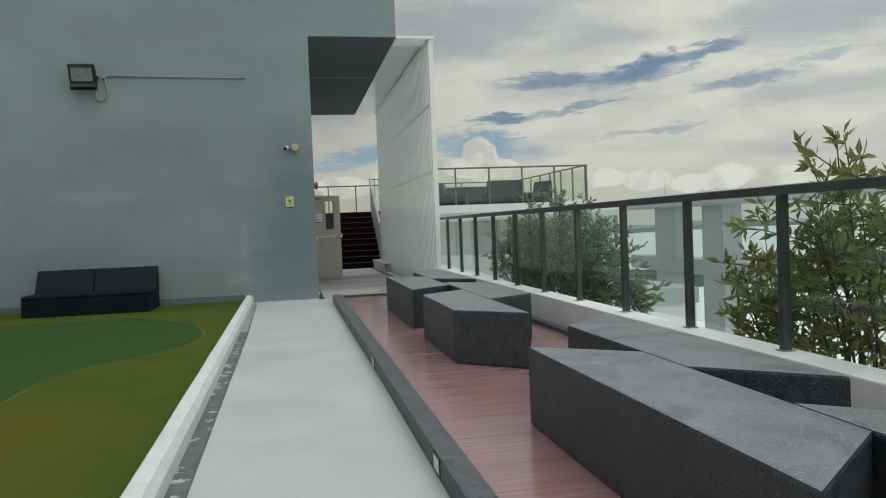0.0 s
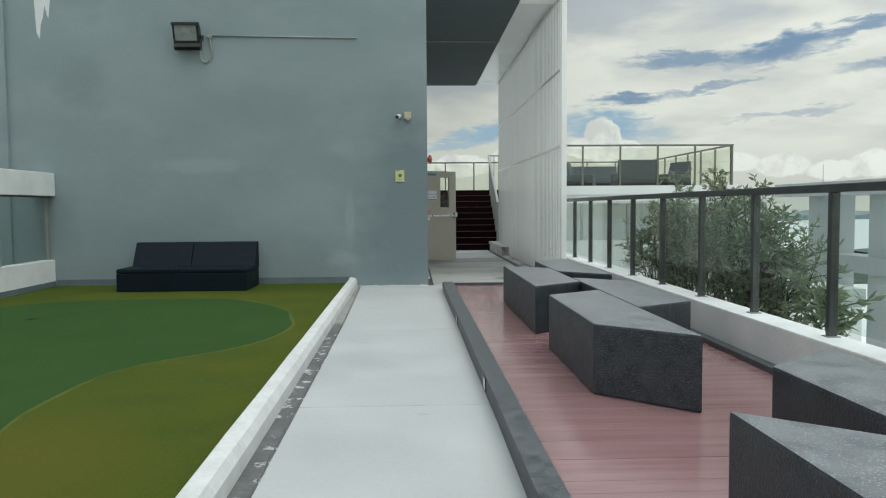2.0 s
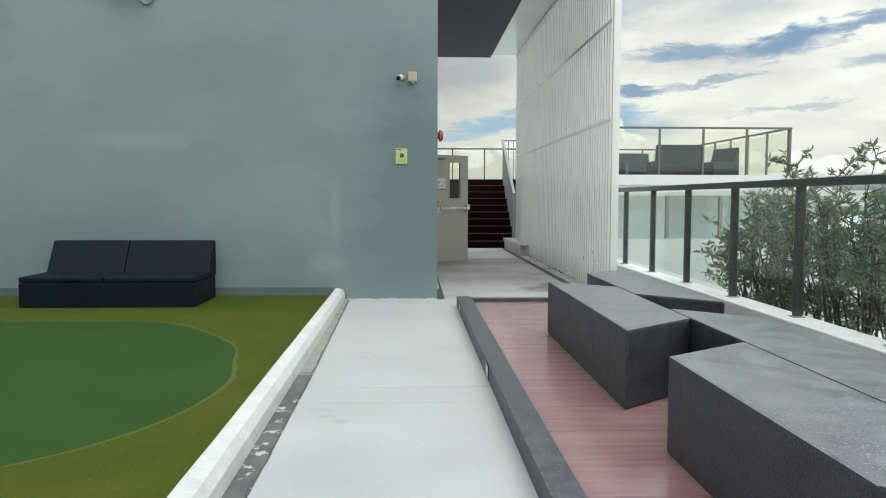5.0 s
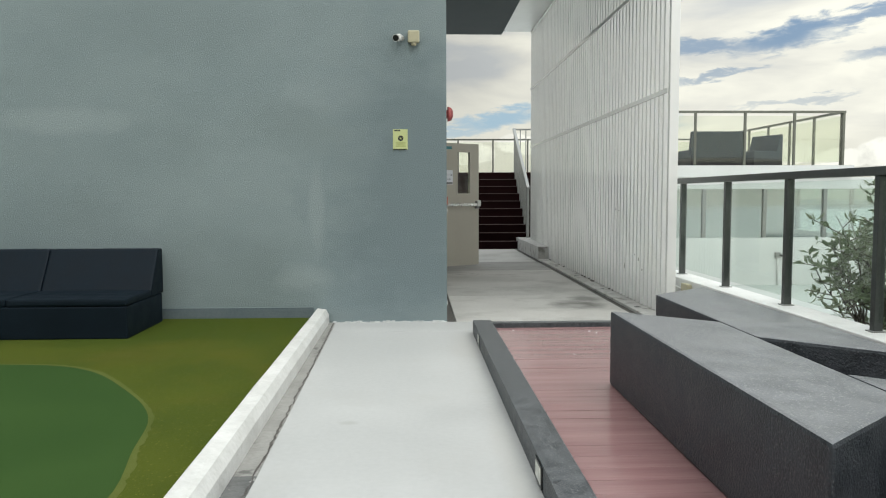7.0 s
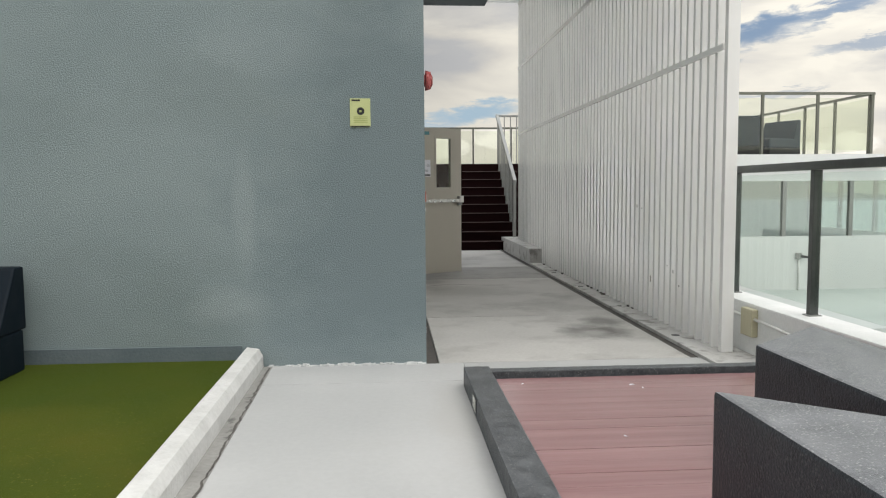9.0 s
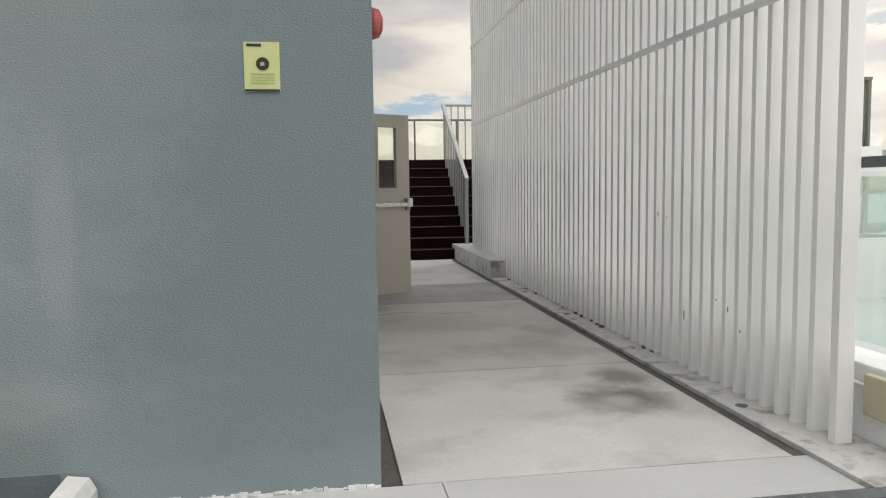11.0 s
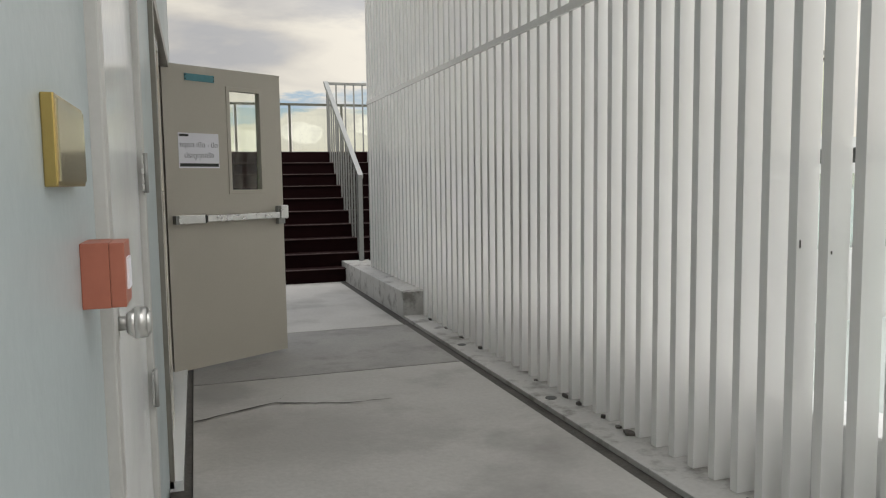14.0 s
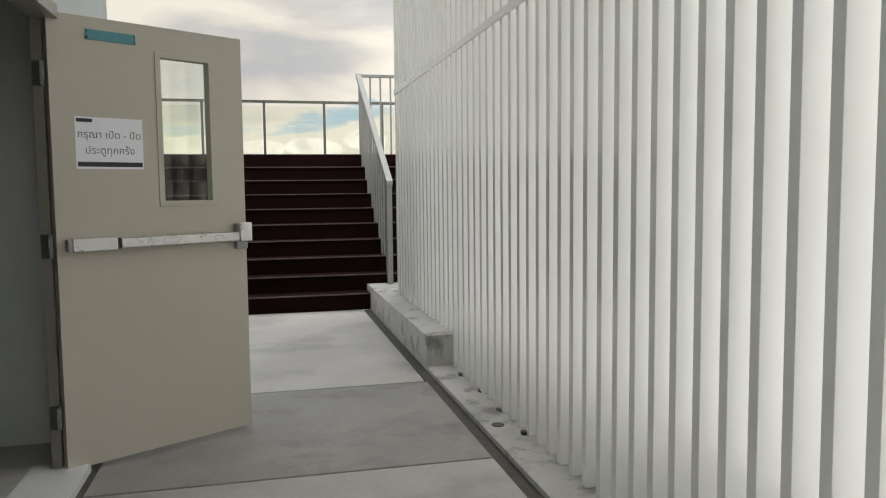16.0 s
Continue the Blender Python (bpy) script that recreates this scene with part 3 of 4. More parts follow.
setting("wall_inside_north", (-3.0, CORNER_X - 0.1, 18.15, 18.25, -0.06, 2.9), "interior", "pale interior wall of the stair lobby", "wall")
setting("ceiling_inside", (-3.0, CORNER_X - 0.1, 15.0, 18.8, 2.9, 3.0), "interior", "pale lobby ceiling", "ceiling")
setting("floor_inside", (-3.0, CORNER_X, 15.0, 18.8, -0.06, 0.03), "screed", "grey lobby floor", "floor")
setting("baseboard", (-5.4, -0.79, WALL_Y - 0.015, WALL_Y, TURF_Z - 0.02, 0.155), "render_base", "dark grey skirting along the turf", "baseboard")

# crumbling mortar line at the foot of the grey wall
bm = bmesh.new()
random.seed(4)
x = -0.62
while x < CORNER_X - 0.02:
    w = random.uniform(0.008, 0.035)
    h, d = random.uniform(0.004, 0.02), random.uniform(0.006, 0.026)
    side_prism(bm, [(WALL_Y + 0.004, 0.0), (WALL_Y - d, 0.0), (WALL_Y - d * random.uniform(0.3, 0.8), h * random.uniform(0.4, 0.9)), (WALL_Y + 0.004, h)], x, x + w)
    x += w * random.uniform(0.7, 1.15)
tagged(link("trim_mortar", bm, "mortar"), "crumbling pale mortar along the wall foot", "trim", kind="structure")

# paint run and touched-up patches on the wall
random.seed(9)


def splash(name, outline, mat, label):
    bm = bmesh.new()
    vs = [bm.verts.new((x, WALL_Y - 0.003, z)) for x, z in outline]
    f = bm.faces.new(vs)
    r = bmesh.ops.extrude_face_region(bm, geom=[f])
    bmesh.ops.translate(bm, vec=(0, 0.006, 0), verts=[v for v in r["geom"] if isinstance(v, bmesh.types.BMVert)])
    bmesh.ops.recalc_face_normals(bm, faces=bm.faces)
    tagged(link(name, bm, mat), label, "trim", kind="structure")


splash("trim_paint_run", [(-5.62, 5.2), (-5.60, 4.5), (-5.575, 4.02), (-5.53, 3.93), (-5.51, 4.15), (-5.475, 4.25), (-5.44, 4.45), (-5.415, 4.32), (-5.39, 4.24), (-5.36, 4.5), (-5.33, 4.7), (-5.30, 5.2)], "drip", "white paint run down the grey wall")

# ---------------------------------------------------------------- left parapet with window band
setting("wall_parapet_low", (-5.62, -5.42, -7.0, WALL_Y, -0.06, 0.47), "white", "white low parapet beside the turf", "wall")
setting("wall_parapet_band", (-5.66, -5.38, -7.0, WALL_Y, 1.48, 1.84), "white", "white parapet band above the glazing", "wall", 0.01)
setting("baseboard_parapet", (-5.42, -5.405, -7.0, WALL_Y - 0.02, TURF_Z - 0.02, 0.135), "render_base", "grey skirting below the white parapet", "baseboard")
win = tagged(thing("window_1", "long fixed glazing with slim grey posts in the parapet", "window"), kind="structure")
box_part("window_head", (-5.56, -5.46, -7.0, WALL_Y, 1.455, 1.48), "steel_dark", win)
for k in range(14):
    y = WALL_Y - 0.05 - 1.42 * k
    box_part("window_post", (-5.54, -5.48, y - 0.03, y + 0.03, 0.47, 1.455), "steel_grey", win)
    if k:
        pane_part((-5.516, -5.504, y + 0.03, y + 1.39, 0.47, 1.455), "glass_dim", win)
setting("wall_outer_left", (-9.0, -8.9, -7.0, WALL_Y - 0.06, -0.06, 2.6), "render_grey", "blue-grey wall beyond the parapet glazing", "wall")
setting("floor_outer_left", (-9.0, -5.62, -7.0, WALL_Y - 0.06, -0.62, -0.06), "screed", "grey roof beyond the parapet", "floor")
# unseen wall added to close the roof, its height set for fin reflections
setting("wall_rear", (-5.42, 2.87, -7.2, -7.0, -0.06, 2.25), "white", "added unseen white wall behind the start of the walk", "wall")

# ---------------------------------------------------------------- turf
GREEN = [(-2.09, 5.1), (-2.03, 5.9), (-1.78, 6.4), (-1.36, 6.85), (-1.10, 7.4), (-1.01, 8.1), (-1.12, 8.7), (-1.24, 9.25), (-1.55, 9.78), (-2.07, 10.38), (-2.7, 10.56), (-3.9, 10.52), (-4.7, 10.2), (-5.0, 9.4), (-5.05, 8.0),
         (-4.9, 5.5), (-4.7, 3.0), (-4.3, 1.0), (-3.2, 0.2), (-2.0, 0.6), (-1.55, 1.8), (-1.60, 2.9), (-1.86, 3.9), (-2.04, 4.6)]


def smooth_loop(pts, n=5):
    out = []
    for i in range(len(pts)):
        p0, p1, p2, p3 = (Vector(pts[(i + k) % len(pts)]) for k in (-1, 0, 1, 2))
        for j in range(n):
            t = j / n
            out.append(0.5 * ((2 * p1) + (p2 - p0) * t + (2 * p0 - 5 * p1 + 4 * p2 - p3) * t * t + (3 * p1 - p0 - 3 * p2 + p3) * t ** 3))
    return [(p.x, p.y) for p in out]


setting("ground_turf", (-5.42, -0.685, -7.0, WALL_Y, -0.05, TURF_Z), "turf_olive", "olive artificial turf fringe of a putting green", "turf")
loop = smooth_loop(GREEN)
tagged(link("ground_green", prism(bmesh.new(), loop, TURF_Z - 0.01, TURF_Z + 0.002), "turf_dark"), "short dark green artificial putting turf", "turf", kind="structure")


def grown(pts, d):
    """The outline pushed outwards by d."""
    out = []
    for i, (x, y) in enumerate(pts):
        ax, ay = pts[i - 1]
        bx, by = pts[(i + 1) % len(pts)]
        n = Vector((by - ay, ax - bx)).normalized()
        w = d * (1 + 0.5 * noise.noise((x * 1.3, y * 1.3, 2.0)) + 0.7 * noise.noise((x * 19.0, y * 19.0, 4.0)))
        out.append((x + n.x * w, y + n.y * w))
    return out


tagged(link("ground_fringe", prism(bmesh.new(), grown(smooth_loop(GREEN, 16), 0.03), TURF_Z - 0.01, TURF_Z + 0.001), "turf_fringe"), "paler olive collar round the putting green", "turf", kind="structure")
cup = thing("golf_hole", "small dark golf cup sunk in the putting green", "golf hole", at=(-3.98, 8.84, TURF_Z + 0.005))
bm = bmesh.new()
bmesh.ops.create_circle(bm, cap_ends=True, segments=20, radius=0.054)
bmesh.ops.translate(bm, vec=(0, 0, 0.002), verts=bm.verts)
part("cup", bm, "black", cup)

# white curb and cement strip beside the turf, not quite parallel to the kerb


def skew(y):
    return 0.0078 * (10.2 - y)


bm = bmesh.new()
random.seed(2)
n = 40
for k in range(n):
    y0, y1 = -7.0 + 19.48 * k / n, -7.0 + 19.48 * (k + 1) / n
    j = [0.004 * noise.noise((0, q * 1.7, s)) for q in (y0, y1) for s in (0.2, 7.3)]
    ring = lambda y, a, c: ((-0.752, y, -0.05), (-0.622, y, -0.05), (-0.627, y, 0.085 + c), (-0.655 + a, y, 0.135 + c), (-0.735 + c, y, 0.145 + a), (-0.746 + c, y, 0.135))
    v = [bm.verts.new((x + skew(y), y, z)) for y, a, c in ((y0, j[0], j[1]), (y1, j[2], j[3])) for x, y, z in ring(y, a, c)]
    for i in range(1, 6):
        bm.faces.new([v[i], v[6 + i], v[6 + (i + 1) % 6], v[(i + 1) % 6]])
    if k in (0, n - 1):
        bm.faces.new(v[:6] if k == 0 else v[:5:-1])
bmesh.ops.remove_doubles(bm, verts=bm.verts, dist=0.0005)
bmesh.ops.recalc_face_normals(bm, faces=bm.faces)
tagged(link("trim_curb", bm, "ledge"), "worn white painted curb between turf and walkway", "curb", kind="structure")
for nm, y0, y1, mat, text in (("trim_strip", -7.0, 8.5, "strip", "patchy dark cement strip along the curb"), ("trim_strip_pale", 8.5, WALL_Y - 0.01, "strip_pale", "pale cement strip along the curb")):
    bm = prism(bmesh.new(), [(-0.63 + skew(y0), y0), (-0.519 + skew(y0), y0), ((-0.519 if y1 < 9 else -0.565) + skew(y1), y1), (-0.63 + skew(y1), y1)], -0.055, 0.004)
    tagged(link(nm, bm, mat), text, "trim", kind="structure")

# ---------------------------------------------------------------- deck kerb
bm = prism(bmesh.new(), [(0.74, -7.0), (0.872, -7.0), (0.868, 11.88), (0.705, 11.88), (0.71, 10.5), (0.74, 4.7)], -0.055, KERB_Z, 0.007)
def shade_sides(ob):
    """Paint side shade in: dark stone on the sides, kerb stone on top."""
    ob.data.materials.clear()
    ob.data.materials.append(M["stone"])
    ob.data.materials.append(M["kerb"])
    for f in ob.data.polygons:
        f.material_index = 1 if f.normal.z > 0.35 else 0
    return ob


# the kerb's shaded side is painted with the darker stone
tagged(shade_sides(link("trim_kerb", bm, "kerb")), "dark grey washed-pebble kerb along the deck", "kerb", kind="structure")
setting("trim_kerb_end", (0.872, 2.87, 11.79, 11.88, -0.06, KERB_Z - 0.015), "kerb", "dark grey washed-pebble kerb across the deck end", "kerb", 0.006)
setting("trim_kerb_side", (2.78, 2.868, -7.0, 11.788, -0.06, KERB_Z - 0.005), "kerb", "dark grey kerb below the parapet", "kerb", 0.006)
setting("floor_deck_bed", (0.872, 2.78, -7.0, 11.79, -0.06, 0.03), "drain", "dark bed under the deck planks", "floor")


def step_light(y):
    t = thing("step_light", "small rectangular step light with pale lens in the kerb", "step light", "step lights", (0.708 + min(0.032, max(0.0, 0.0052 * (10.5 - y))), y, 0.062))
    box_part("frame", (-0.004, 0.004, -0.08, 0.08, -0.048, 0.046), "black", t, 0.001)
    box_part("lens", (-0.006, -0.003, -0.062, 0.062, -0.034, 0.034), "lens", t, 0.001, "pale opal lens")


for y in (-3.5, -0.5, 2.5, 5.44, 8.34, 11.26):
    step_light(y)


# ---------------------------------------------------------------- benches
def bench(kind, y):
    """Two trapezoid slabs side by side; kind A has the long sides outside, kind B inside."""
    t = thing("bench", "low dark washed-pebble concrete bench of two staggered trapezoid blocks", "bench", "zigzag benches on the deck", (0, y, DECK_Z))
    h = 0.525 - DECK_Z
    x0, xm, x1 = 1.39, 1.905, 2.42
    if kind == "A":
        a = [(x0, 0.55), (xm, 0.97), (xm, 2.60), (x0, 3.02)]
        b = [(xm + 0.003, 2.16), (x1, 1.68), (x1, 4.17), (xm + 0.003, 3.75)]
    else:
        a = [(x0, -1.70), (xm, -2.19), (xm, 0.22), (x0, -0.13)]
        b = [(xm + 0.003, -0.94), (x1, -0.63), (x1, 0.93), (xm + 0.003, 1.38)]
    for pts in (a, b):
        p = part("block", prism(bmesh.new(), pts, 0, h, 0.017), "stone", t, "dark block, seat face painted paler for wear and sky glare")
        # upward faces take the paler tone, sky glare painted in with the wear
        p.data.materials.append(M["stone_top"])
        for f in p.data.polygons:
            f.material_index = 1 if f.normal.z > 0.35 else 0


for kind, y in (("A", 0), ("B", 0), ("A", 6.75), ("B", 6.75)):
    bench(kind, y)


def scrap(x, y, turn, w):
    t = thing("paper_scrap", "tiny white paper scrap lying on the deck", "litter", "scraps on the deck", (x, y, DECK_Z + 0.001))
    t.rotation_euler = (0, 0, turn)
    part("sheet", prism(bmesh.new(), [(0, 0), (w, w * 0.1), (w * 0.8, w * 0.5), (w * 0.2, w * 0.4)], 0, 0.002), "paper", t)


for x, y, turn, w in ((1.66, 11.52, 0.3, 0.035), (1.72, 11.45, 1.2, 0.02), (1.36, 10.62, 2.0, 0.018), (1.03, 11.6, 0.7, 0.018)):
    scrap(x, y, turn, w)

# ---------------------------------------------------------------- right parapet and glass rail
setting("wall_parapet_right", (2.87, 3.12, -7.0, 19.98, -0.6, PAR_TOP), "white", "white low parapet below the glass rail", "wall", 0.012)
rail = thing("glass_railing", "bronze-grey metal railing with clear glass panes on the white parapet", "railing", at=(0, 0, PAR_TOP))
R = lambda z: z - PAR_TOP
box_part("top_rail", (RAIL_X - 0.05, RAIL_X + 0.05, -6.95, 14.9, R(1.345), R(1.40)), "steel_dark", rail, 0.006)
ys = [11.95 + 1.124 * k for k in range(-16, 3)]
for y in ys:
    p = box_part("post", (RAIL_X - 0.028, RAIL_X + 0.028, y - 0.024, y + 0.024, 0.0, R(1.345)), "steel_dark", rail, 0.003)
    part("foot_plate", solid(bmesh.new(), RAIL_X - 0.045, RAIL_X + 0.045, y - 0.04, y + 0.04, 0.0, 0.008, 0.002), "steel_grey", p)
for a, b in zip(ys, ys[1:]):
    pane_part((RAIL_X - 0.006, RAIL_X + 0.006, a + 0.03, b - 0.03, R(0.455), R(1.325)), "glass", rail)

# beige junction box and pipe at the parapet end
jb = thing("junction_box", "beige plastic junction box with white pipes on the parapet", "junction box", at=(2.87, 12.46, 0.26))
box_part("body", (-0.05, 0.0, -0.085, 0.085, -0.10, 0.10), "beige", jb, 0.008)
part("pipe", tube(bmesh.new(), (-0.025, -0.085, 0.03), (-0.02, -0.62, 0.01), 0.011), "pvc", jb, "white plastic pipe")
part("pipe", tube(bmesh.new(), (-0.025, 0.085, 0.03), (-0.02, 0.6, 0.05), 0.011), "pvc", jb, "white plastic pipe")

# ---------------------------------------------------------------- passage floor trims
setting("trim_drain", (2.43, 2.50, 12.05, 19.27, -0.06, -0.006), "drain", "dirty dark drain channel along the screen", "drain")
setting("trim_drain_box", (2.42, 2.50, 19.27, STAIR_Y, -0.06, -0.004), "drain", "dirty dark drain channel beside the low wall", "drain")
setting("trim_drain_left", (CORNER_X, 0.59, WALL_Y + 0.02, 18.9, -0.06, -0.012), "drain", "dirty dark drain channel at the wall foot", "drain")
setting("floor_screen_ledge", (2.50, 2.87, 11.885, 19.27, -0.06, 0.022), "shelf", "stained pale ledge below the fins", "floor", 0.004)
setting("wall_low_box", (2.50, 2.87, 19.27, STAIR_Y + 0.3, -0.06, 0.25), "shelf", "pale painted low concrete upstand below the fins", "wall", 0.008)

# ---------------------------------------------------------------- screen of fins
screen = thing("fin_screen", "tall screen of white aluminium fins with horizontal battens", "screen", at=(0, 0, 0.022))
for z in (2.25, 3.47, 4.645):
    box_part("batten", (FIN_X - 0.02, FIN_X, FIN_Y0 - 0.13, FIN_Y1, z - 0.045, z + 0.0), "fin", screen, 0.003)
box_part("end_post", (FIN_X - 0.005, FIN_X + 0.085, FIN_Y0 - 0.185, FIN_Y0 - 0.13, 0.0, FIN_TOP - 0.022), "fin", screen, 0.004)
box_part("end_post", (FIN_X, FIN_X + 0.12, FIN_Y1, FIN_Y1 + 0.06, 0.24, FIN_TOP - 0.022), "fin", screen, 0.004)
random.seed(31)


def crumb(x, y):
    """A ragged flake of rust."""
    n = 7
    w, l = random.uniform(0.012, 0.03), random.uniform(0.016, 0.048)
    pts = [(x + w * random.uniform(0.5, 1.1) * math.cos(6.283 * i / n), y + l * random.uniform(0.5, 1.1) * math.sin(6.283 * i / n)) for i in range(n)]
    return prism(bmesh.new(), pts, 0.0, random.uniform(0.004, 0.02), 0.002)


for k in range(10, 47):
    if random.random() < 0.5:
        continue
    y = FIN_Y0 + 0.14 * k + random.uniform(0.03, 0.08)
    part("rust_crumb", crumb(FIN_X - random.uniform(0.0, 0.016), y), "drain", screen, "dark rust and dirt at the fin foot")
for y in (13.2, 14.75, 16.3, 17.85):
    part("anchor_cap", tube(bmesh.new(), (2.585, y, 0.0), (2.585, y, 0.004), 0.035, 0.033, 20), "strip", screen, "round grey anchor cap")

for y, z, h in ((14.41, 1.03, 0.012), (14.15, 0.35, 0.06), (13.59, 0.49, 0.035), (13.45, 0.39, 0.02), (13.73, 0.54, 0.012), (14.57, 1.04, 0.03)):
    y = FIN_Y0 + 0.14 * round((y - FIN_Y0) / 0.14)
    part("rust_mark", solid(bmesh.new(), FIN_X + 0.012, FIN_X + 0.018, y - 0.002, y, z - 0.022, z - 0.022 + h, 0.0006), "drain", screen, "small rust mark on a fin")

# white slatted strip between soffit and screen top
lou = thing("slatted_canopy", "white slatted canopy strip between soffit and fin screen", "canopy", at=(0, 0, 4.66))
box_part("panel", (2.084, FIN_X + 0.11, 13.15, 21.45, 0.03, 0.05), "fin", lou)
for k in range(9):
    y = 12.48 + 0.075 * k
    box_part("slat", (2.084, FIN_X + 0.11, y, y + 0.035, 0.0, 0.05), "fin", lou)
box_part("beam", (FIN_X, FIN_X + 0.11, 12.50, 21.45, 0.012, 0.03), "fin", lou)

# ---------------------------------------------------------------- stairs and terrace
stairs = thing("staircase", "dark maroon boarded stairs with pale worn nosings", "stairs", at=(0, STAIR_Y, 0))
X0, X1 = -1.2, 3.4
for k in range(STEPS):
    y = k * GOING
    xr = 2.50 if k == 0 else X1
    box_part("riser", (X0, xr, y, y + 0.03, k * RISE, (k + 1) * RISE - 0.022), "stair", stairs)
    if k < STEPS - 1:
        box_part("tread", (X0, xr, y - 0.02, y + GOING + 0.03, (k + 1) * RISE - 0.022, (k + 1) * RISE), "stair", stairs, 0.003)
    box_part("nosing", (X0, xr - 0.01, y - 0.024, y - 0.006, (k + 1) * RISE - 0.010, (k + 1) * RISE + 0.002), "nosing", stairs, 0.001)
TY = STAIR_Y + (STEPS - 1) * GOING
setting("floor_terrace_rear", (-4.0, 9.0, TY - 0.02, 28.0, TERR_Z - 0.25, TERR_Z - 0.002), "stair", "dark boarded upper terrace", "floor")
setting("floor_terrace", (3.42, 8.95, 20.0, TY - 0.02, TERR_Z - 0.24, TERR_Z - 0.004), "facade", "white edged terrace slab", "floor")
setting("wall_terrace_left", (3.36, 3.42, 20.0, TY - 0.02, LOW_Z, TERR_Z - 0.004), "facade", "white wall beside the stairs", "wall")


def handrail():
    t = thing("stair_railing", "grey steel stair railing with upright bars and flat rail", "railing", at=(2.75, STAIR_Y, 0))
    y0, z0, y1, z1 = 0.10, 1.40, 2.62, 2.92
    bm = side_prism(bmesh.new(), [(y0, z0 - 0.05), (y1, z1 - 0.05), (y1 + 0.04, z1 + 0.01), (y1 + 0.02, z1 + 0.03), (y0, z0)], -0.035, 0.035, 0.004)
    part("handrail", bm, "steel_grey", t, "grey flat handrail")
    for k in range(14):
        y = y0 + 0.06 + k * 0.185
        if y > y1 - 0.02:
            break
        z = z0 + (z1 - z0) * (y - y0) / (y1 - y0) - 0.03
        foot = (int((y + 0.02) / GOING) + 1) * RISE
        w = 0.03 if k == 0 else 0.011
        box_part("newel" if k == 0 else "baluster", (-w, w, y - w, y + w, foot, z), "steel_grey", t, 0.002)
    box_part("landing_rail", (-0.03, 1.6, y1 - 0.02, y1 + 0.03, z1 - 0.03, z1 + 0.01), "steel_grey", t, 0.003)
    for k in range(11):
        x = 0.02 + 0.145 * k
        box_part("baluster", (x - 0.011, x + 0.011, y1 - 0.006, y1 + 0.016, TERR_Z - 0.004, z1 - 0.03), "steel_grey", t)


handrail()


def glass_rail(name, a, b, posts, z, h, label, mat="glass_terrace"):
    """A straight glass rail between two plan points on a floor at height z."""
    t = thing(name, label, "railing", at=(a[0], a[1], z))
    d = Vector((b[0] - a[0], b[1] - a[1], 0))
    n = d.normalized()
    s = Vector((-n.y, n.x, 0))

    def bar(nm, p, q, half, z0, z1, mt):
        bm = bmesh.new()
        prism(bm, [(p - s * half)[:2], (q - s * half)[:2], (q + s * half)[:2], (p + s * half)[:2]], z0, z1)
        return part(nm, bm, mt, t)

    bar("top_rail", Vector((0, 0, 0)) - n * 0.03, d + n * 0.03, 0.03, h - 0.045, h, "steel_olive")
    ts = [d * (k / (posts - 1)) for k in range(posts)]
    for p in ts:
        bar("post", p - n * 0.022, p + n * 0.022, 0.022, 0.0, h - 0.045, "steel_olive")
    for p, q in zip(ts, ts[1:]):
        bar("pane", p + n * 0.04, q - n * 0.04, 0.005, 0.07, h - 0.10, mat).visible_shadow = False


TL = "grey metal terrace railing with clear glass panes"
glass_rail("terrace_railing", (3.75, 20.08), (8.75, 20.08), 6, TERR_Z - 0.004, 1.08, TL)
glass_rail("terrace_railing", (8.75, 20.15), (8.75, 27.5), 8, TERR_Z - 0.004, 1.08, TL)
glass_rail("terrace_railing", (-2.68, 27.6), (8.7, 27.6), 12, TERR_Z - 0.004, 1.08, TL)


def lounge(name, x, y, turn, w, label, d=0.8):
    t = thing(name, label, "armchair" if w < 1 else "sofa", "terrace seats", (x, y, TERR_Z - 0.004))
    t.rotation_euler = (0, 0, radians(turn))
    box_part("base", (-w / 2, w / 2, -d / 2, d / 2, 0.0, 0.16), "black", t, 0.01)
    box_part("seat", (-w / 2, w / 2, -d / 2, d / 2 - 0.16, 0.16, 0.34), "terrace_sofa", t, 0.03)
    part("backrest", side_prism(bmesh.new(), [(d / 2 - 0.22, 0.16), (d / 2, 0.16), (d / 2, 0.70), (d / 2 - 0.08, 0.70)], -w / 2, w / 2, 0.02), "terrace_sofa", t)


lounge("lounge_sofa", 6.33, 20.75, 180, 1.1, "slate-grey upholstered lounge seat on the terrace")
lounge("lounge_chair", 7.55, 21.4, -70, 0.8, "slate-grey upholstered lounge chair with sloping back")
lounge("lounge_chair", 4.95, 21.3, 70, 0.8, "slate-grey upholstered lounge chair with sloping back")
lounge("lounge_sofa", 5.9, 23.4, 0, 1.5, "slate-grey upholstered sofa farther back on the terrace")

# room under the terrace
setting("wall_room_front", (3.42, 9.7, 20.02, 20.2, LOW_Z, 0.35), "facade", "white dado wall under the terrace", "wall")
setting("wall_room_back", (3.42, 9.7, 23.6, 23.8, LOW_Z, TERR_Z - 0.24), "facade", "white rear wall under the terrace", "wall")
setting("ceiling_room", (3.42, 9.75, 20.2, 23.6, TERR_Z - 0.27, TERR_Z - 0.242), "facade", "white ceiling under the terrace", "ceiling")
win = tagged(thing("window_2", "greenish window band with grey posts under the terrace", "window"), kind="structure")
box_part("window_frame", (3.42, 9.75, 20.06, 20.14, 1.33, TERR_Z - 0.245), "facade", win)
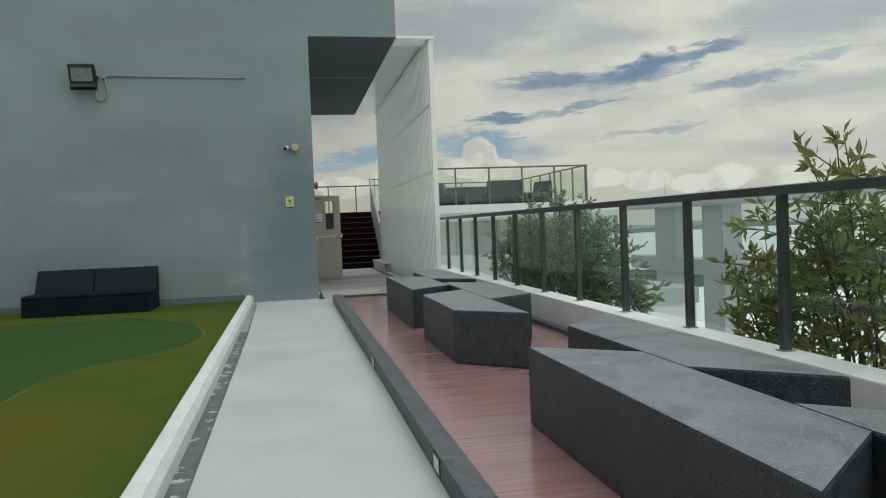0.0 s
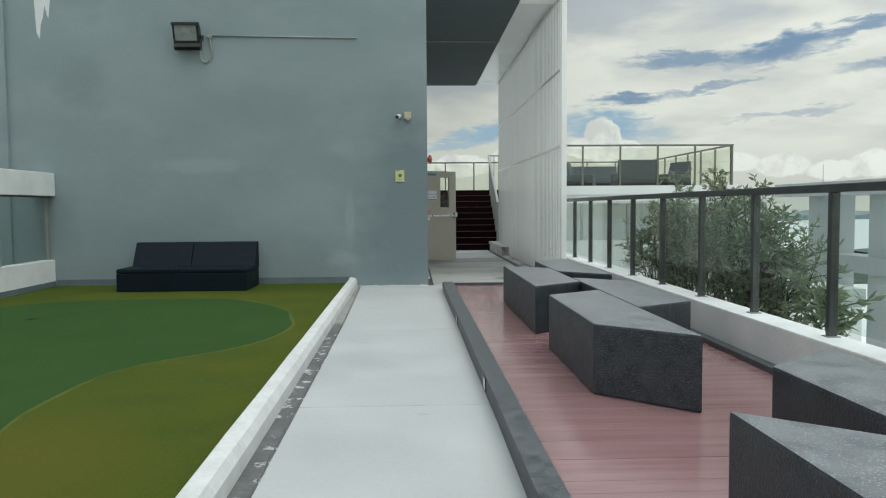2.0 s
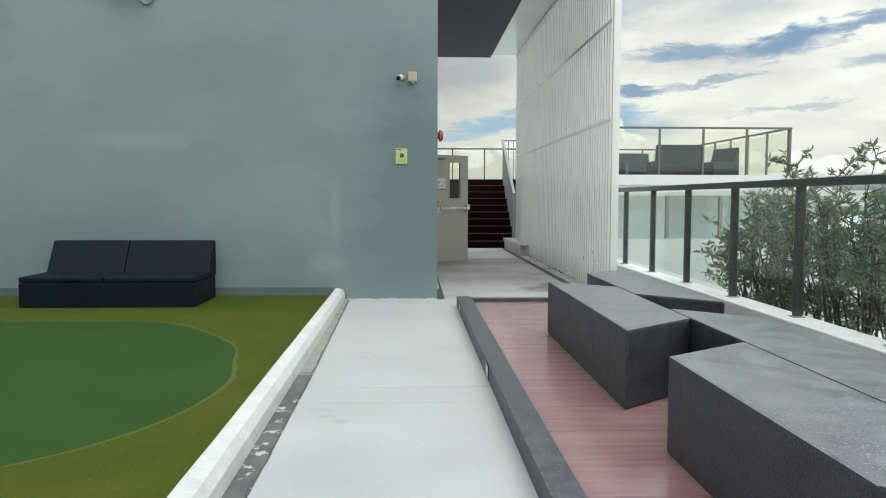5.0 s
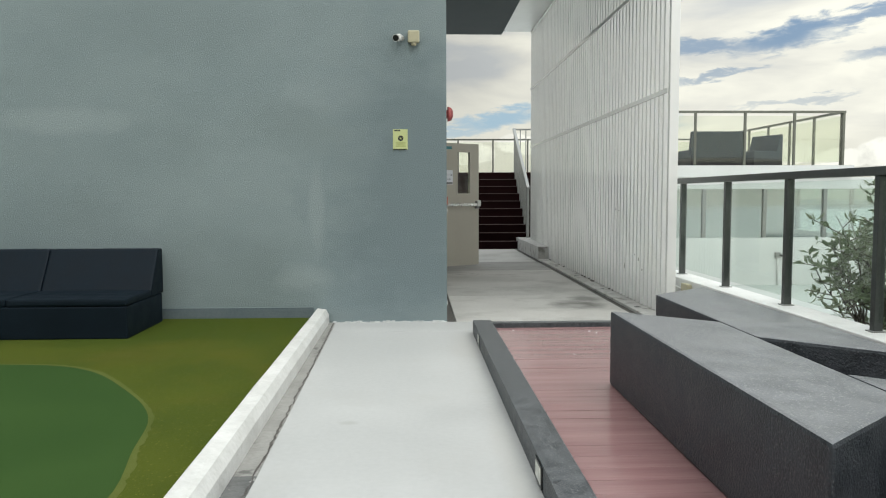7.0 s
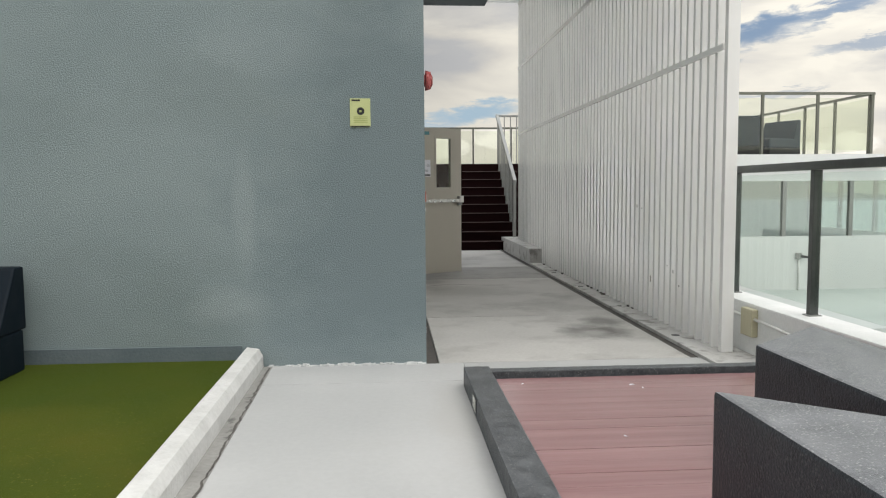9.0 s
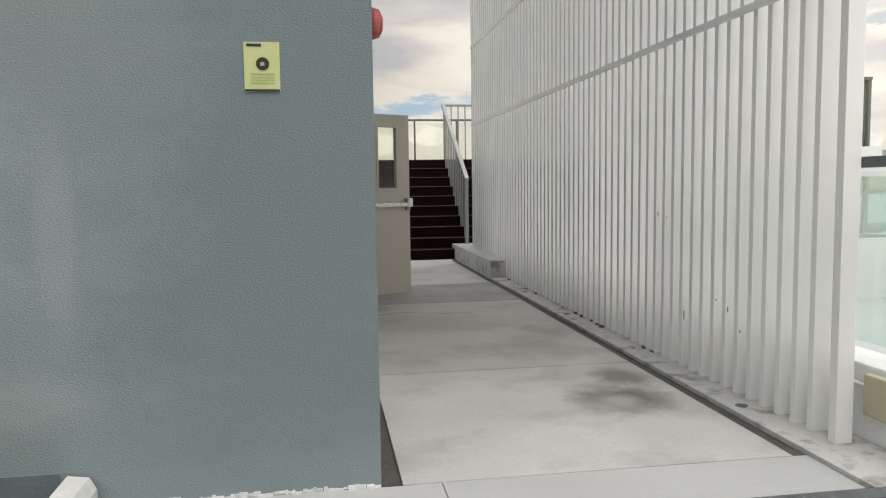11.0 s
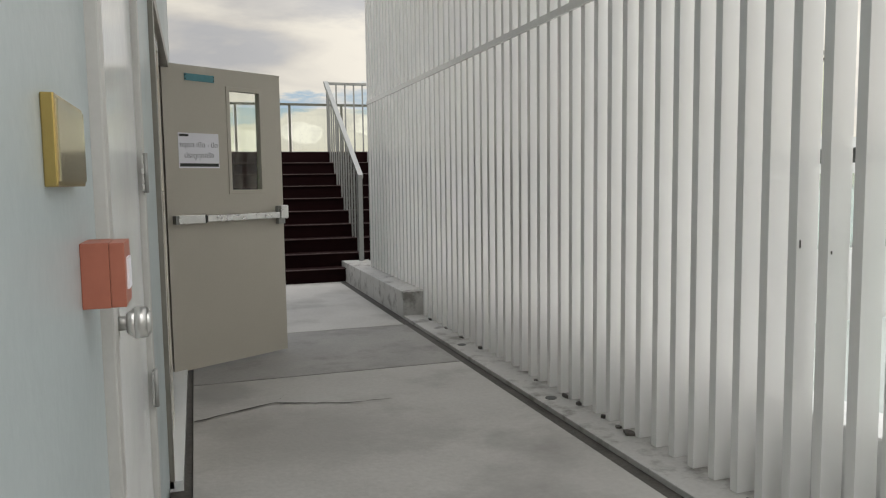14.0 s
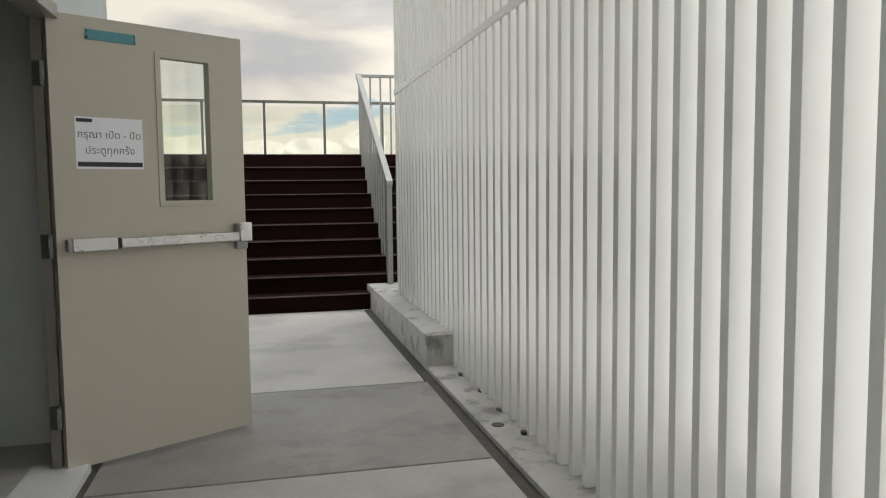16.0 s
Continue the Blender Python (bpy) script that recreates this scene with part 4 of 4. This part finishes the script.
for k in range(6):
    x = 3.5 + 1.23 * k
    box_part("window_post", (x - 0.035, x + 0.035, 20.06, 20.14, 0.35, 1.33), "steel_grey", win)
    if k < 5:
        pane_part((x + 0.035, x + 1.195, 20.095, 20.105, 0.35, 1.33), "glass_room", win)
win = tagged(thing("window_3", "side window with grey posts under the terrace", "window"), kind="structure")
for k in range(4):
    y = 20.1 + 1.15 * k
    box_part("window_post", (9.62, 9.70, y - 0.03, y + 0.03, 0.35, TERR_Z - 0.24), "steel_grey", win)
    if k < 3:
        pane_part((9.655, 9.665, y + 0.03, y + 1.12, 0.35, TERR_Z - 0.24), "glass_dim", win)
setting("wall_room_side", (9.58, 9.74, 20.2, 23.6, LOW_Z, 0.35), "facade", "white side dado under the terrace", "wall")
tap = thing("hose_tap", "small wall tap with pipe on the white dado", "tap", at=(7.45, 20.02, 0.0))
part("pipe", tube(bmesh.new(), (0, -0.02, LOW_Z), (0, -0.02, 0.0), 0.013), "pvc", tap)
box_part("bracket", (-0.06, 0.05, -0.04, 0.0, -0.05, 0.06), "steel_grey", tap, 0.005)
part("spout", tube(bmesh.new(), (0.03, -0.03, 0.0), (0.13, -0.08, -0.01), 0.022), "black", tap)

# ---------------------------------------------------------------- neighbouring concrete frame
fr = thing("concrete_frame", "pale grey concrete frame of piers and beams on the lower roof", "building", at=(12.0, 0, DEEP_Z))
UP = LOW_Z - DEEP_Z
for y0, y1 in ((18.15, 19.25), (20.85, 22.2)):
    box_part("pier", (0, 0.6, y0, y1, 0, UP + 2.1), "concrete", fr, 0.01)
box_part("beam", (-0.05, 0.65, 10.0, 24.0, UP + 0.05, UP + 0.5), "concrete", fr, 0.01)
box_part("beam", (-0.15, 0.9, 6.0, 24.0, UP + 2.1, UP + 2.5), "concrete", fr, 0.01)
ant = thing("antenna", "thin grey roof antenna mast", "antenna", at=(12.3, 22.0, LOW_Z + 2.5))
part("mast", tube(bmesh.new(), (0, 0, 0), (0, 0, 0.55), 0.012, 0.006, 6), "steel_grey", ant)


# ---------------------------------------------------------------- shrubs
def shrub(y, x, r, h, seed, mat, stems=16, leaf=0.11, label="leafy evergreen shrub with many thin stems and glossy leaves", per=10, slim=0.17):
    rng = random.Random(seed)
    t = thing("shrub", label, "shrub", "shrubs outside the railing", (x, y, LOW_Z))
    wood, V, F = bmesh.new(), [], []
    for s in range(stems):
        az, out = rng.uniform(0, 6.283), r * math.sqrt(rng.random())
        top = Vector((math.cos(az) * out * 0.62, math.sin(az) * out, h * rng.uniform(0.7, 1.0) * (1 - 0.30 * (out / r) ** 2)))
        root = Vector((top.x * 0.12, top.y * 0.28, 0))
        prev, pts = root, [root]
        for k in range(1, 6):
            f = k / 5
            p = root.lerp(top, f) + Vector((rng.uniform(-0.05, 0.05), rng.uniform(-0.05, 0.05), 0.08 * math.sin(f * 3.14)))
            p.x += (top.x - root.x) * (f * f - f) * 0.5
            tube(wood, prev, p, 0.016 * (1.15 - f * 0.85), 0.016 * (1.0 - f * 0.85), 5)
            pts.append(p)
            prev = p
        for tw in range(10):
            f = 1 - 0.6 * rng.random() ** 1.6
            i = min(int(f * 5), 4)
            b = pts[i].lerp(pts[i + 1], f * 5 - i)
            d = Vector((rng.gauss(0, 1), rng.gauss(0, 1), rng.uniform(0.1, 1.1))).normalized()
            e = b + d * rng.uniform(0.10, 0.34)
            tube(wood, b, e, 0.005, 0.003, 4)
            for lf in range(per):
                g = rng.uniform(0.45, 1.05)
                o = b.lerp(e, g)
                v = (d * 0.5 + Vector((rng.gauss(0, 1), rng.gauss(0, 1), rng.gauss(0.15, 0.7))).normalized()).normalized()
                side = v.cross(Vector((rng.gauss(0, 1), rng.gauss(0, 1), rng.gauss(0, 1)))).normalized()
                up = side.cross(v)
                L = leaf * rng.uniform(0.6, 1.2)
                W = L * rng.uniform(slim * 0.8, slim * 1.2)
                k = len(V)
                m = o + v * L * 0.5 - up * L * 0.05
                tip = o + v * L - up * L * 0.16
                V += [tuple(o), tuple(m - side * W + up * W * 0.35), tuple(m), tuple(m + side * W + up * W * 0.35), tuple(tip)]
                F += [(k, k + 1, k + 2), (k, k + 2, k + 3), (k + 1, k + 4, k + 2), (k + 2, k + 4, k + 3)]
    part("branchwork", wood, "bark", t, "thin grey-brown branches")
    me = bpy.data.meshes.new("crown")
    me.from_pydata(V, [], F)
    me.materials.append(M[mat])
    c = new("crown", me)
    c.parent = t


for k, (y, x, r, h) in enumerate([(10.75, 3.75, 0.75, 1.95), (10.0, 3.85, 0.8, 2.35), (9.1, 3.8, 0.9, 2.35), (8.1, 3.75, 0.85, 2.28), (7.4, 3.65, 0.55, 1.9)]):
    shrub(y, x, r, h, 20 + k, "leaf", 27, 0.08)
shrub(6.55, 3.65, 0.5, 1.3, 31, "leaf", 8, 0.12, "small leafy evergreen shrub at the end of the planting")
for k, (y, x, r, h) in enumerate([(3.85, 3.75, 0.6, 1.95), (3.0, 3.7, 0.8, 2.35), (2.0, 3.7, 0.9, 2.6), (1.3, 3.8, 0.8, 2.5)]):
    shrub(y, x, r, h, 40 + k, "leaf_light", 17, 0.115, "tall open evergreen shrub with yellow-green glossy leaves", 10, 0.17)

# ---------------------------------------------------------------- things on the grey wall
fl = thing("floodlight", "black floodlight with glass front on the grey wall", "floodlight", at=(-3.22, WALL_Y, 3.93))
bm = side_prism(bmesh.new(), [(-0.27, 0.20), (-0.17, -0.10), (-0.19, -0.16), (-0.15, -0.20), (-0.06, -0.19), (-0.05, -0.08), (-0.10, 0.13), (-0.20, 0.22)], -0.20, 0.20, 0.008)
part("housing", bm, "black", fl)
bm = side_prism(bmesh.new(), [(-0.262, 0.165), (-0.186, -0.065), (-0.176, -0.062), (-0.252, 0.168)], -0.165, 0.165)
part("front_glass", bm, "lampglass", fl, "pale reflecting glass front")
for s in (-0.215, 0.205):
    part("bracket_arm", side_prism(bmesh.new(), [(-0.16, -0.02), (-0.16, 0.03), (0, 0.05), (0, -0.02)], s, s + 0.01), "black", fl)
box_part("visor", (-0.205, 0.205, -0.29, -0.265, 0.155, 0.185), "black", fl, 0.003)
cable = thing("cable_conduit", "grey conduit with hanging cable loop on the wall", "conduit", at=(-2.9, WALL_Y, 3.97))
part("conduit", tube(bmesh.new(), (0.02, -0.014, 0.01), (2.3, -0.014, -0.018), 0.012, None, 8), "steel_grey", cable)
box_part("clip_box", (-0.05, 0.03, -0.035, 0.0, -0.025, 0.025), "steel_grey", cable, 0.004)
cu = bpy.data.curves.new("loop", "CURVE")
cu.dimensions, cu.bevel_depth, cu.bevel_resolution = "3D", 0.014, 2
sp = cu.splines.new("BEZIER")
sp.bezier_points.add(3)
for bp, co in zip(sp.bezier_points, ((-0.16, -0.05, -0.20), (-0.10, -0.02, -0.40), (-0.01, -0.02, -0.36), (-0.01, -0.02, 0.0))):
    bp.co = co
    bp.handle_left_type = bp.handle_right_type = "AUTO"
lo = new("loop", cu)
cu.materials.append(M["steel_grey"])
lo.parent = cable

cctv = thing("security_camera", "small white and black security camera beside a junction box", "camera", at=(0.055, WALL_Y, 2.72))
part("body", tube(bmesh.new(), (0, -0.04, 0.0), (-0.03, -0.16, -0.03), 0.034, 0.034, 14), "pvc", cctv)
part("lens_cap", tube(bmesh.new(), (-0.03, -0.158, -0.03), (-0.033, -0.168, -0.033), 0.03, 0.028, 14), "black", cctv)
part("mount", tube(bmesh.new(), (0.02, 0, 0.0), (0, -0.06, 0.0), 0.028, 0.02, 10), "pvc", cctv)
jb = thing("junction_box", "round-edged beige junction box on the grey wall", "junction box", at=(0.19, WALL_Y, 2.73))
box_part("body", (-0.055, 0.055, -0.06, 0, -0.06, 0.055), "beige", jb, 0.015)
part("gland", tube(bmesh.new(), (0, -0.03, -0.06), (0, -0.03, -0.085), 0.025, None, 10), "beige", jb)

sg = thing("notice_sign", "pale yellow-green notice card with black round symbol", "sign", at=(0.057, WALL_Y, 1.765))
box_part("card", (-0.07, 0.07, -0.006, 0, -0.098, 0.098), "sign", sg, 0.001)
box_part("heading", (-0.058, 0.0, -0.008, -0.006, 0.080, 0.091), "ink", sg)
box_part("foot_bar", (-0.068, 0.068, -0.008, -0.006, -0.097, -0.088), "ink", sg)
part("symbol", tube(bmesh.new(), (0.003, -0.006, 0.012), (0.003, -0.0085, 0.012), 0.026, None, 24), "ink", sg, "black round symbol")
box_part("symbol_mark", (-0.006, 0.010, -0.0105, -0.0085, 0.004, 0.018), "faint", sg)
for z in (-0.028, -0.04, -0.052, -0.064):
    box_part("text_bar", (-0.045, 0.05, -0.0075, -0.006, z - 0.003, z + 0.003), "faint", sg)

sofa = thing("sofa", "dark charcoal vinyl two-seat sofa on the turf against the wall", "sofa", at=(-3.14, 11.95, TURF_Z))
box_part("base", (-0.94, 0.95, -0.47, 0.40, 0.0, 0.27), "sofa", sofa, 0.012)
for a, b in ((-0.94, -0.035), (-0.03, 0.95)):
    box_part("seat_cushion", (a, b, -0.47, 0.12, 0.272, 0.335), "sofa", sofa, 0.02)
for a, b in ((-0.92, -0.035), (-0.03, 0.95)):
    part("back_cushion", side_prism(bmesh.new(), [(0.08, 0.27), (0.45, 0.27), (0.45, 0.69), (0.33, 0.69)], a, b, 0.018), "sofa", sofa)

# ---------------------------------------------------------------- passage wall fittings
bell = thing("fire_bell", "round faded red fire alarm bell on the passage wall", "bell", at=(CORNER_X, 13.1, 2.07))
part("gong", tube(tube(bmesh.new(), (0.035, 0, 0), (0.075, 0, 0), 0.078, 0.066, 24), (0.075, 0, 0), (0.092, 0, 0), 0.066, 0.03, 24), "bell", bell)
part("base", tube(bmesh.new(), (0, 0, 0), (0.036, 0, 0), 0.045, None, 16), "bell", bell)
pl = thing("framed_plan", "small brass-framed plan on the passage wall", "sign", at=(CORNER_X, 13.40, 1.345))
box_part("frame", (0, 0.014, -0.105, 0.105, -0.05, 0.05), "gold", pl, 0.002)
box_part("sheet", (0.0135, 0.0165, -0.098, 0.098, -0.044, 0.044), "chart", pl, 0, "polished pale brass face")
cp = thing("call_point", "faded red fire alarm call point box", "alarm box", at=(CORNER_X, 13.56, 1.173))
box_part("back_box", (0, 0.0362, -0.045, 0.045, -0.045, 0.045), "red", cp, 0.0012)
box_part("cover", (0.0365, 0.056, -0.0445, 0.0445, -0.0445, 0.0445), "red", cp, 0.0015)
box_part("window", (0.056, 0.059, -0.022, 0.022, -0.022, 0.022), "paper", cp, 0, "pale break-glass pane")


def hinge(parent, x, y, z):
    h = part("hinge", tube(bmesh.new(), (x, y, z - 0.055), (x, y, z + 0.055), 0.007, None, 8), "steel_grey", parent)
    part("hinge_leaf", solid(bmesh.new(), x - 0.010, x - 0.004, y - 0.014, y + 0.014, z - 0.05, z + 0.05), "steel_bright", h)


def door_frame(name, y0, y1, label, mat="frame", far=0.02):
    f = tagged(thing(name, label, "door", at=(CORNER_X, 0, 0)), kind="structure")
    box_part("jamb", (-0.1, 0.02, y0, y0 + 0.06, 0.0, DTOP), mat, f, 0.003)
    box_part("jamb", (-0.1, far, y1 - 0.06, y1, 0.0, DTOP), mat, f, 0.003)
    box_part("head", (-0.1, 0.02, y0 + 0.06, y1 - 0.06, DTOP - 0.06, DTOP), mat, f, 0.003)
    box_part("threshold", (-0.2, 0.055, y0, y1, -0.06, 0.035), "door_pale", f, 0.003)
    return f


f1 = door_frame("door_1", D1[0], D1[1], "closed pale steel door with round knob in the passage wall")
leaf = box_part("door_leaf", (-0.045, 0.003, D1[0] + 0.064, D1[1] - 0.064, 0.04, DTOP - 0.065), "door_pale", f1, 0.002)
for z in (0.72, 1.33, 1.92):
    hinge(f1, 0.024, D1[1] - 0.062, z)
knob = part("knob", tube(tube(tube(bmesh.new(), (0.003, 13.845, 1.05), (0.012, 13.845, 1.05), 0.034, None, 18), (0.012, 13.845, 1.05), (0.04, 13.845, 1.05), 0.013, None, 14), (0.026, 13.845, 1.05), (0.04, 13.845, 1.05), 0.018, 0.029, 18), "steel_bright", f1, "brushed steel round knob")
part("knob_end", tube(tube(bmesh.new(), (0.04, 13.845, 1.05), (0.060, 13.845, 1.05), 0.029, 0.028, 18), (0.060, 13.845, 1.05), (0.068, 13.845, 1.05), 0.028, 0.017, 18), "steel_bright", knob)

f2 = door_frame("door_2", D2[0], D2[1], "double beige steel door, one leaf standing open into the passage", "frame_dim", -0.055)


def leaf_build(parent, w, h, paper, side, mat="door"):
    """A door leaf in its own plane: x from the hinge to the free edge, y its thickness, z up."""
    a, b, z0, z1 = w * 0.53, w * 0.808, 1.225, 1.935
    bm = bmesh.new()
    for d in ((0, a, 0, h), (b, w, 0, h), (a, b, 0, z0), (a, b, z1, h)):
        solid(bm, d[0], d[1], -0.022, 0.022, d[2], d[3])
    bmesh.ops.remove_doubles(bm, verts=bm.verts, dist=0.0001)
    body = part("door_leaf", bm, mat, parent)
    fr = bmesh.new()
    for d in ((a - 0.022, a + 0.006, z0 - 0.022, z1 + 0.022), (b - 0.006, b + 0.022, z0 - 0.022, z1 + 0.022), (a, b, z0 - 0.022, z0 + 0.006), (a, b, z1 - 0.006, z1 + 0.022)):
        solid(fr, d[0], d[1], -0.027, 0.027, d[2], d[3], 0.002)
    part("window_frame", fr, mat, body)
    p = part("window_pane", solid(bmesh.new(), a, b, -0.004, 0.004, z0, z1), "glass_terrace", body)
    p.visible_shadow = False
    if not paper:
        for zh in (0.25, 1.03, 1.80):
            part("hinge", solid(bmesh.new(), -0.012, 0.012, -0.034, -0.022, zh - 0.06, zh + 0.06, 0.002), "steel_dark", body, "dark steel hinge")
        return body
    # push bar on the face towards -y
    zb = 1.035
    part("push_bar", solid(bmesh.new(), 0.27, w - 0.05, -0.075, -0.040, zb - 0.02, zb + 0.025, 0.004), "steel_bright", body, "brushed steel push bar")
    part("bar_rail", solid(bmesh.new(), 0.055, 0.255, -0.070, -0.022, zb - 0.028, zb + 0.032, 0.004), "steel_bright", body)
    part("bar_gap", solid(bmesh.new(), 0.256, 0.269, -0.068, -0.022, zb - 0.024, zb + 0.028), "black", body)
    part("bar_end", solid(bmesh.new(), 0.035, 0.054, -0.066, -0.022, zb - 0.026, zb + 0.03, 0.003), "steel_grey", body)
    part("latch_case", solid(bmesh.new(), w - 0.075, w - 0.012, -0.060, -0.022, zb - 0.065, zb + 0.07, 0.006), "steel_grey", body)
    part("latch_cap", solid(bmesh.new(), w - 0.07, w + 0.002, -0.085, -0.052, zb - 0.025, zb + 0.075, 0.008), "steel_bright", body)
    if paper:
        s = part("paper_notice", solid(bmesh.new(), 0.10, 0.412, -0.0245, -0.0225, 1.385, 1.622), "paper", body, "white paper notice with grey lettering")
        part("heading_bar", solid(bmesh.new(), 0.107, 0.178, -0.0255, -0.0245, 1.598, 1.614), "ink", s)
        part("foot_bar", solid(bmesh.new(), 0.107, 0.406, -0.0255, -0.0245, 1.395, 1.417), "ink", s)
        for words, z, size in (("กรุณา เปิด - ปิด", 1.527, 0.047), ("ประตูทุกครั้ง", 1.455, 0.047)):
            cu = bpy.data.curves.new("writing", "FONT")
            cu.body, cu.size, cu.align_x, cu.extrude = words, size, "CENTER", 0.0003
            cu.materials.append(M["print"])
            w_ob = new("writing", cu)
            w_ob.parent = s
            w_ob.location, w_ob.rotation_euler = (0.256, -0.0249, z), (radians(90), 0, 0)
        tl = part("name_plate", solid(bmesh.new(), 0.165, 0.395, -0.0265, -0.0225, 1.972, 2.020, 0.001), "teal", body, "teal name plate with four screws")
        sc = bmesh.new()
        for x in (0.171, 0.389):
            for z in (1.983, 2.010):
                tube(sc, (x, -0.0265, z), (x, -0.029, z), 0.004, None, 8)
        part("screw", sc, "black", tl)
    return body


open_leaf = thing("open_door_leaf", "beige steel door leaf standing open with push bar and paper notice", "door", at=(0.462, 17.735, 0.025))
open_leaf.rotation_euler = (0, 0, math.atan2(0.505, 0.813))
leaf_build(open_leaf, 0.957, 2.075, True, 1)
shut = thing("shut_door_leaf", "closed beige steel door leaf with narrow window", "door", at=(0.475, 15.80, 0.037))
shut.rotation_euler = (0, 0, radians(90))
# shut leaf takes the brightened copy of the beige paint
leaf_build(shut, 0.91, 2.03, False, 1, "door_lit")
for z in (0.27, 1.06, 1.83):
    hinge(f2, -0.05, D2[1] - 0.072, z)
    box_part("hinge_plate", (-0.095, -0.045, D2[1] - 0.0645, D2[1] - 0.0605, z - 0.055, z + 0.055), "steel_dark", f2, 0.001)

# ---------------------------------------------------------------- cracks in the screed
random.seed(12)


def crack(name, pts, w, across=0.3):
    bm = bmesh.new()
    P = []
    for (ax, ay), (bx, by) in zip(pts, pts[1:]):
        n = max(3, int(math.hypot(bx - ax, by - ay) / 0.05))
        P += [(ax + (bx - ax) * i / n + random.uniform(-0.008, 0.008), ay + (by - ay) * i / n + random.uniform(-0.008, 0.008)) for i in range(n)]
    P.append(pts[-1])
    rows = []
    for i, p in enumerate(P):
        ww = w * random.uniform(0.5, 1.2) * (1 - 0.7 * i / len(P))
        rows.append((bm.verts.new((p[0] - ww * across, p[1] - ww, 0.0055)), bm.verts.new((p[0] + ww * across, p[1] + ww, 0.0055))))
    for a, b in zip(rows, rows[1:]):
        bm.faces.new((a[0], b[0], b[1], a[1]))
    tagged(link(name, bm, "drain"), "hairline crack filled with dirt in the cement floor", "trim", kind="structure")


crack("trim_crack_a", [(0.60, 16.64), (0.87, 16.767), (1.055, 16.843), (1.22, 16.78), (1.446, 16.70), (1.72, 16.69)], 0.014)
crack("trim_crack_strip", [(x + skew(y), y) for x, y in ((-0.53, -1.0), (-0.524, 2.0), (-0.53, 5.0), (-0.523, 7.0), (-0.534, 9.0), (-0.556, 11.0), (-0.575, 12.45))][::-1], 0.007, 1.0)
crack("trim_crack_b", [(1.055, 16.843), (1.119, 16.985)], 0.011)

# ---------------------------------------------------------------- floor slabs with open joints
walk_floor = tagged(thing("floor_walkway", "pale painted screed walkway with thin joints", "floor"), kind="structure")
for a, b in zip((-7.0, -3.9, -0.85, 2.18, 5.12, 8.14, 12.0), (-3.9, -0.85, 2.18, 5.12, 8.14, 12.0, 12.49)):
    box_part("slab", (-0.60, 0.76, a + 0.003, b - 0.003, -0.05, 0.0), "walk", walk_floor, 0.002)
box_part("slab", (0.764, 2.498, 11.885, 12.49, -0.05, 0.0), "walk", walk_floor, 0.002)
pass_floor = tagged(thing("floor_passage", "stained grey cement passage floor with joints", "floor"), kind="structure")
for a, b in zip((12.49, 14.40, 17.44, 18.95), (14.40, 17.44, 18.95, 22.18)):
    box_part("slab", (0.592, 2.428 if b < 19.2 else 2.418, a + 0.009, b - 0.009, -0.05, 0.0), "screed_dark" if a == 17.44 else "screed", pass_floor, 0.003)

# ---------------------------------------------------------------- deck planks and fins
me = None
for k in range(132):
    y = -6.89 + 0.1412 * k
    if me is None:
        p = box_part("plank", (0.874, 2.778, 0.0, 0.1398, 0.03, DECK_Z), "deck", None, 0.0022)
        me = p.data
        deck = tagged(thing("floor_deck", "faded red composite plank deck", "floor"), kind="structure")
        p.parent = deck
    else:
        p = new("plank", me)
        p.parent = deck
    p.location = (0, y, random.uniform(-0.001, 0.001))
    p.rotation_euler = (random.uniform(-0.0035, 0.0035), random.uniform(-0.0005, 0.0005), 0)
me_long = me_short = None
k = 0
y = FIN_Y0
while y < FIN_Y1 - 0.03:
    short = y > 19.27
    if short and me_short is None or not short and me_long is None:
        p = box_part("fin", (FIN_X, FIN_X + 0.095, 0, 0.042, 0.24 if short else 0.001, FIN_TOP - 0.022), "fin", screen, 0.002)
        if short:
            me_short = p.data
        else:
            me_long = p.data
    else:
        p = new("fin", me_short if short else me_long)
        p.parent = screen
    p.location = (0, y, 0)
    y += 0.14
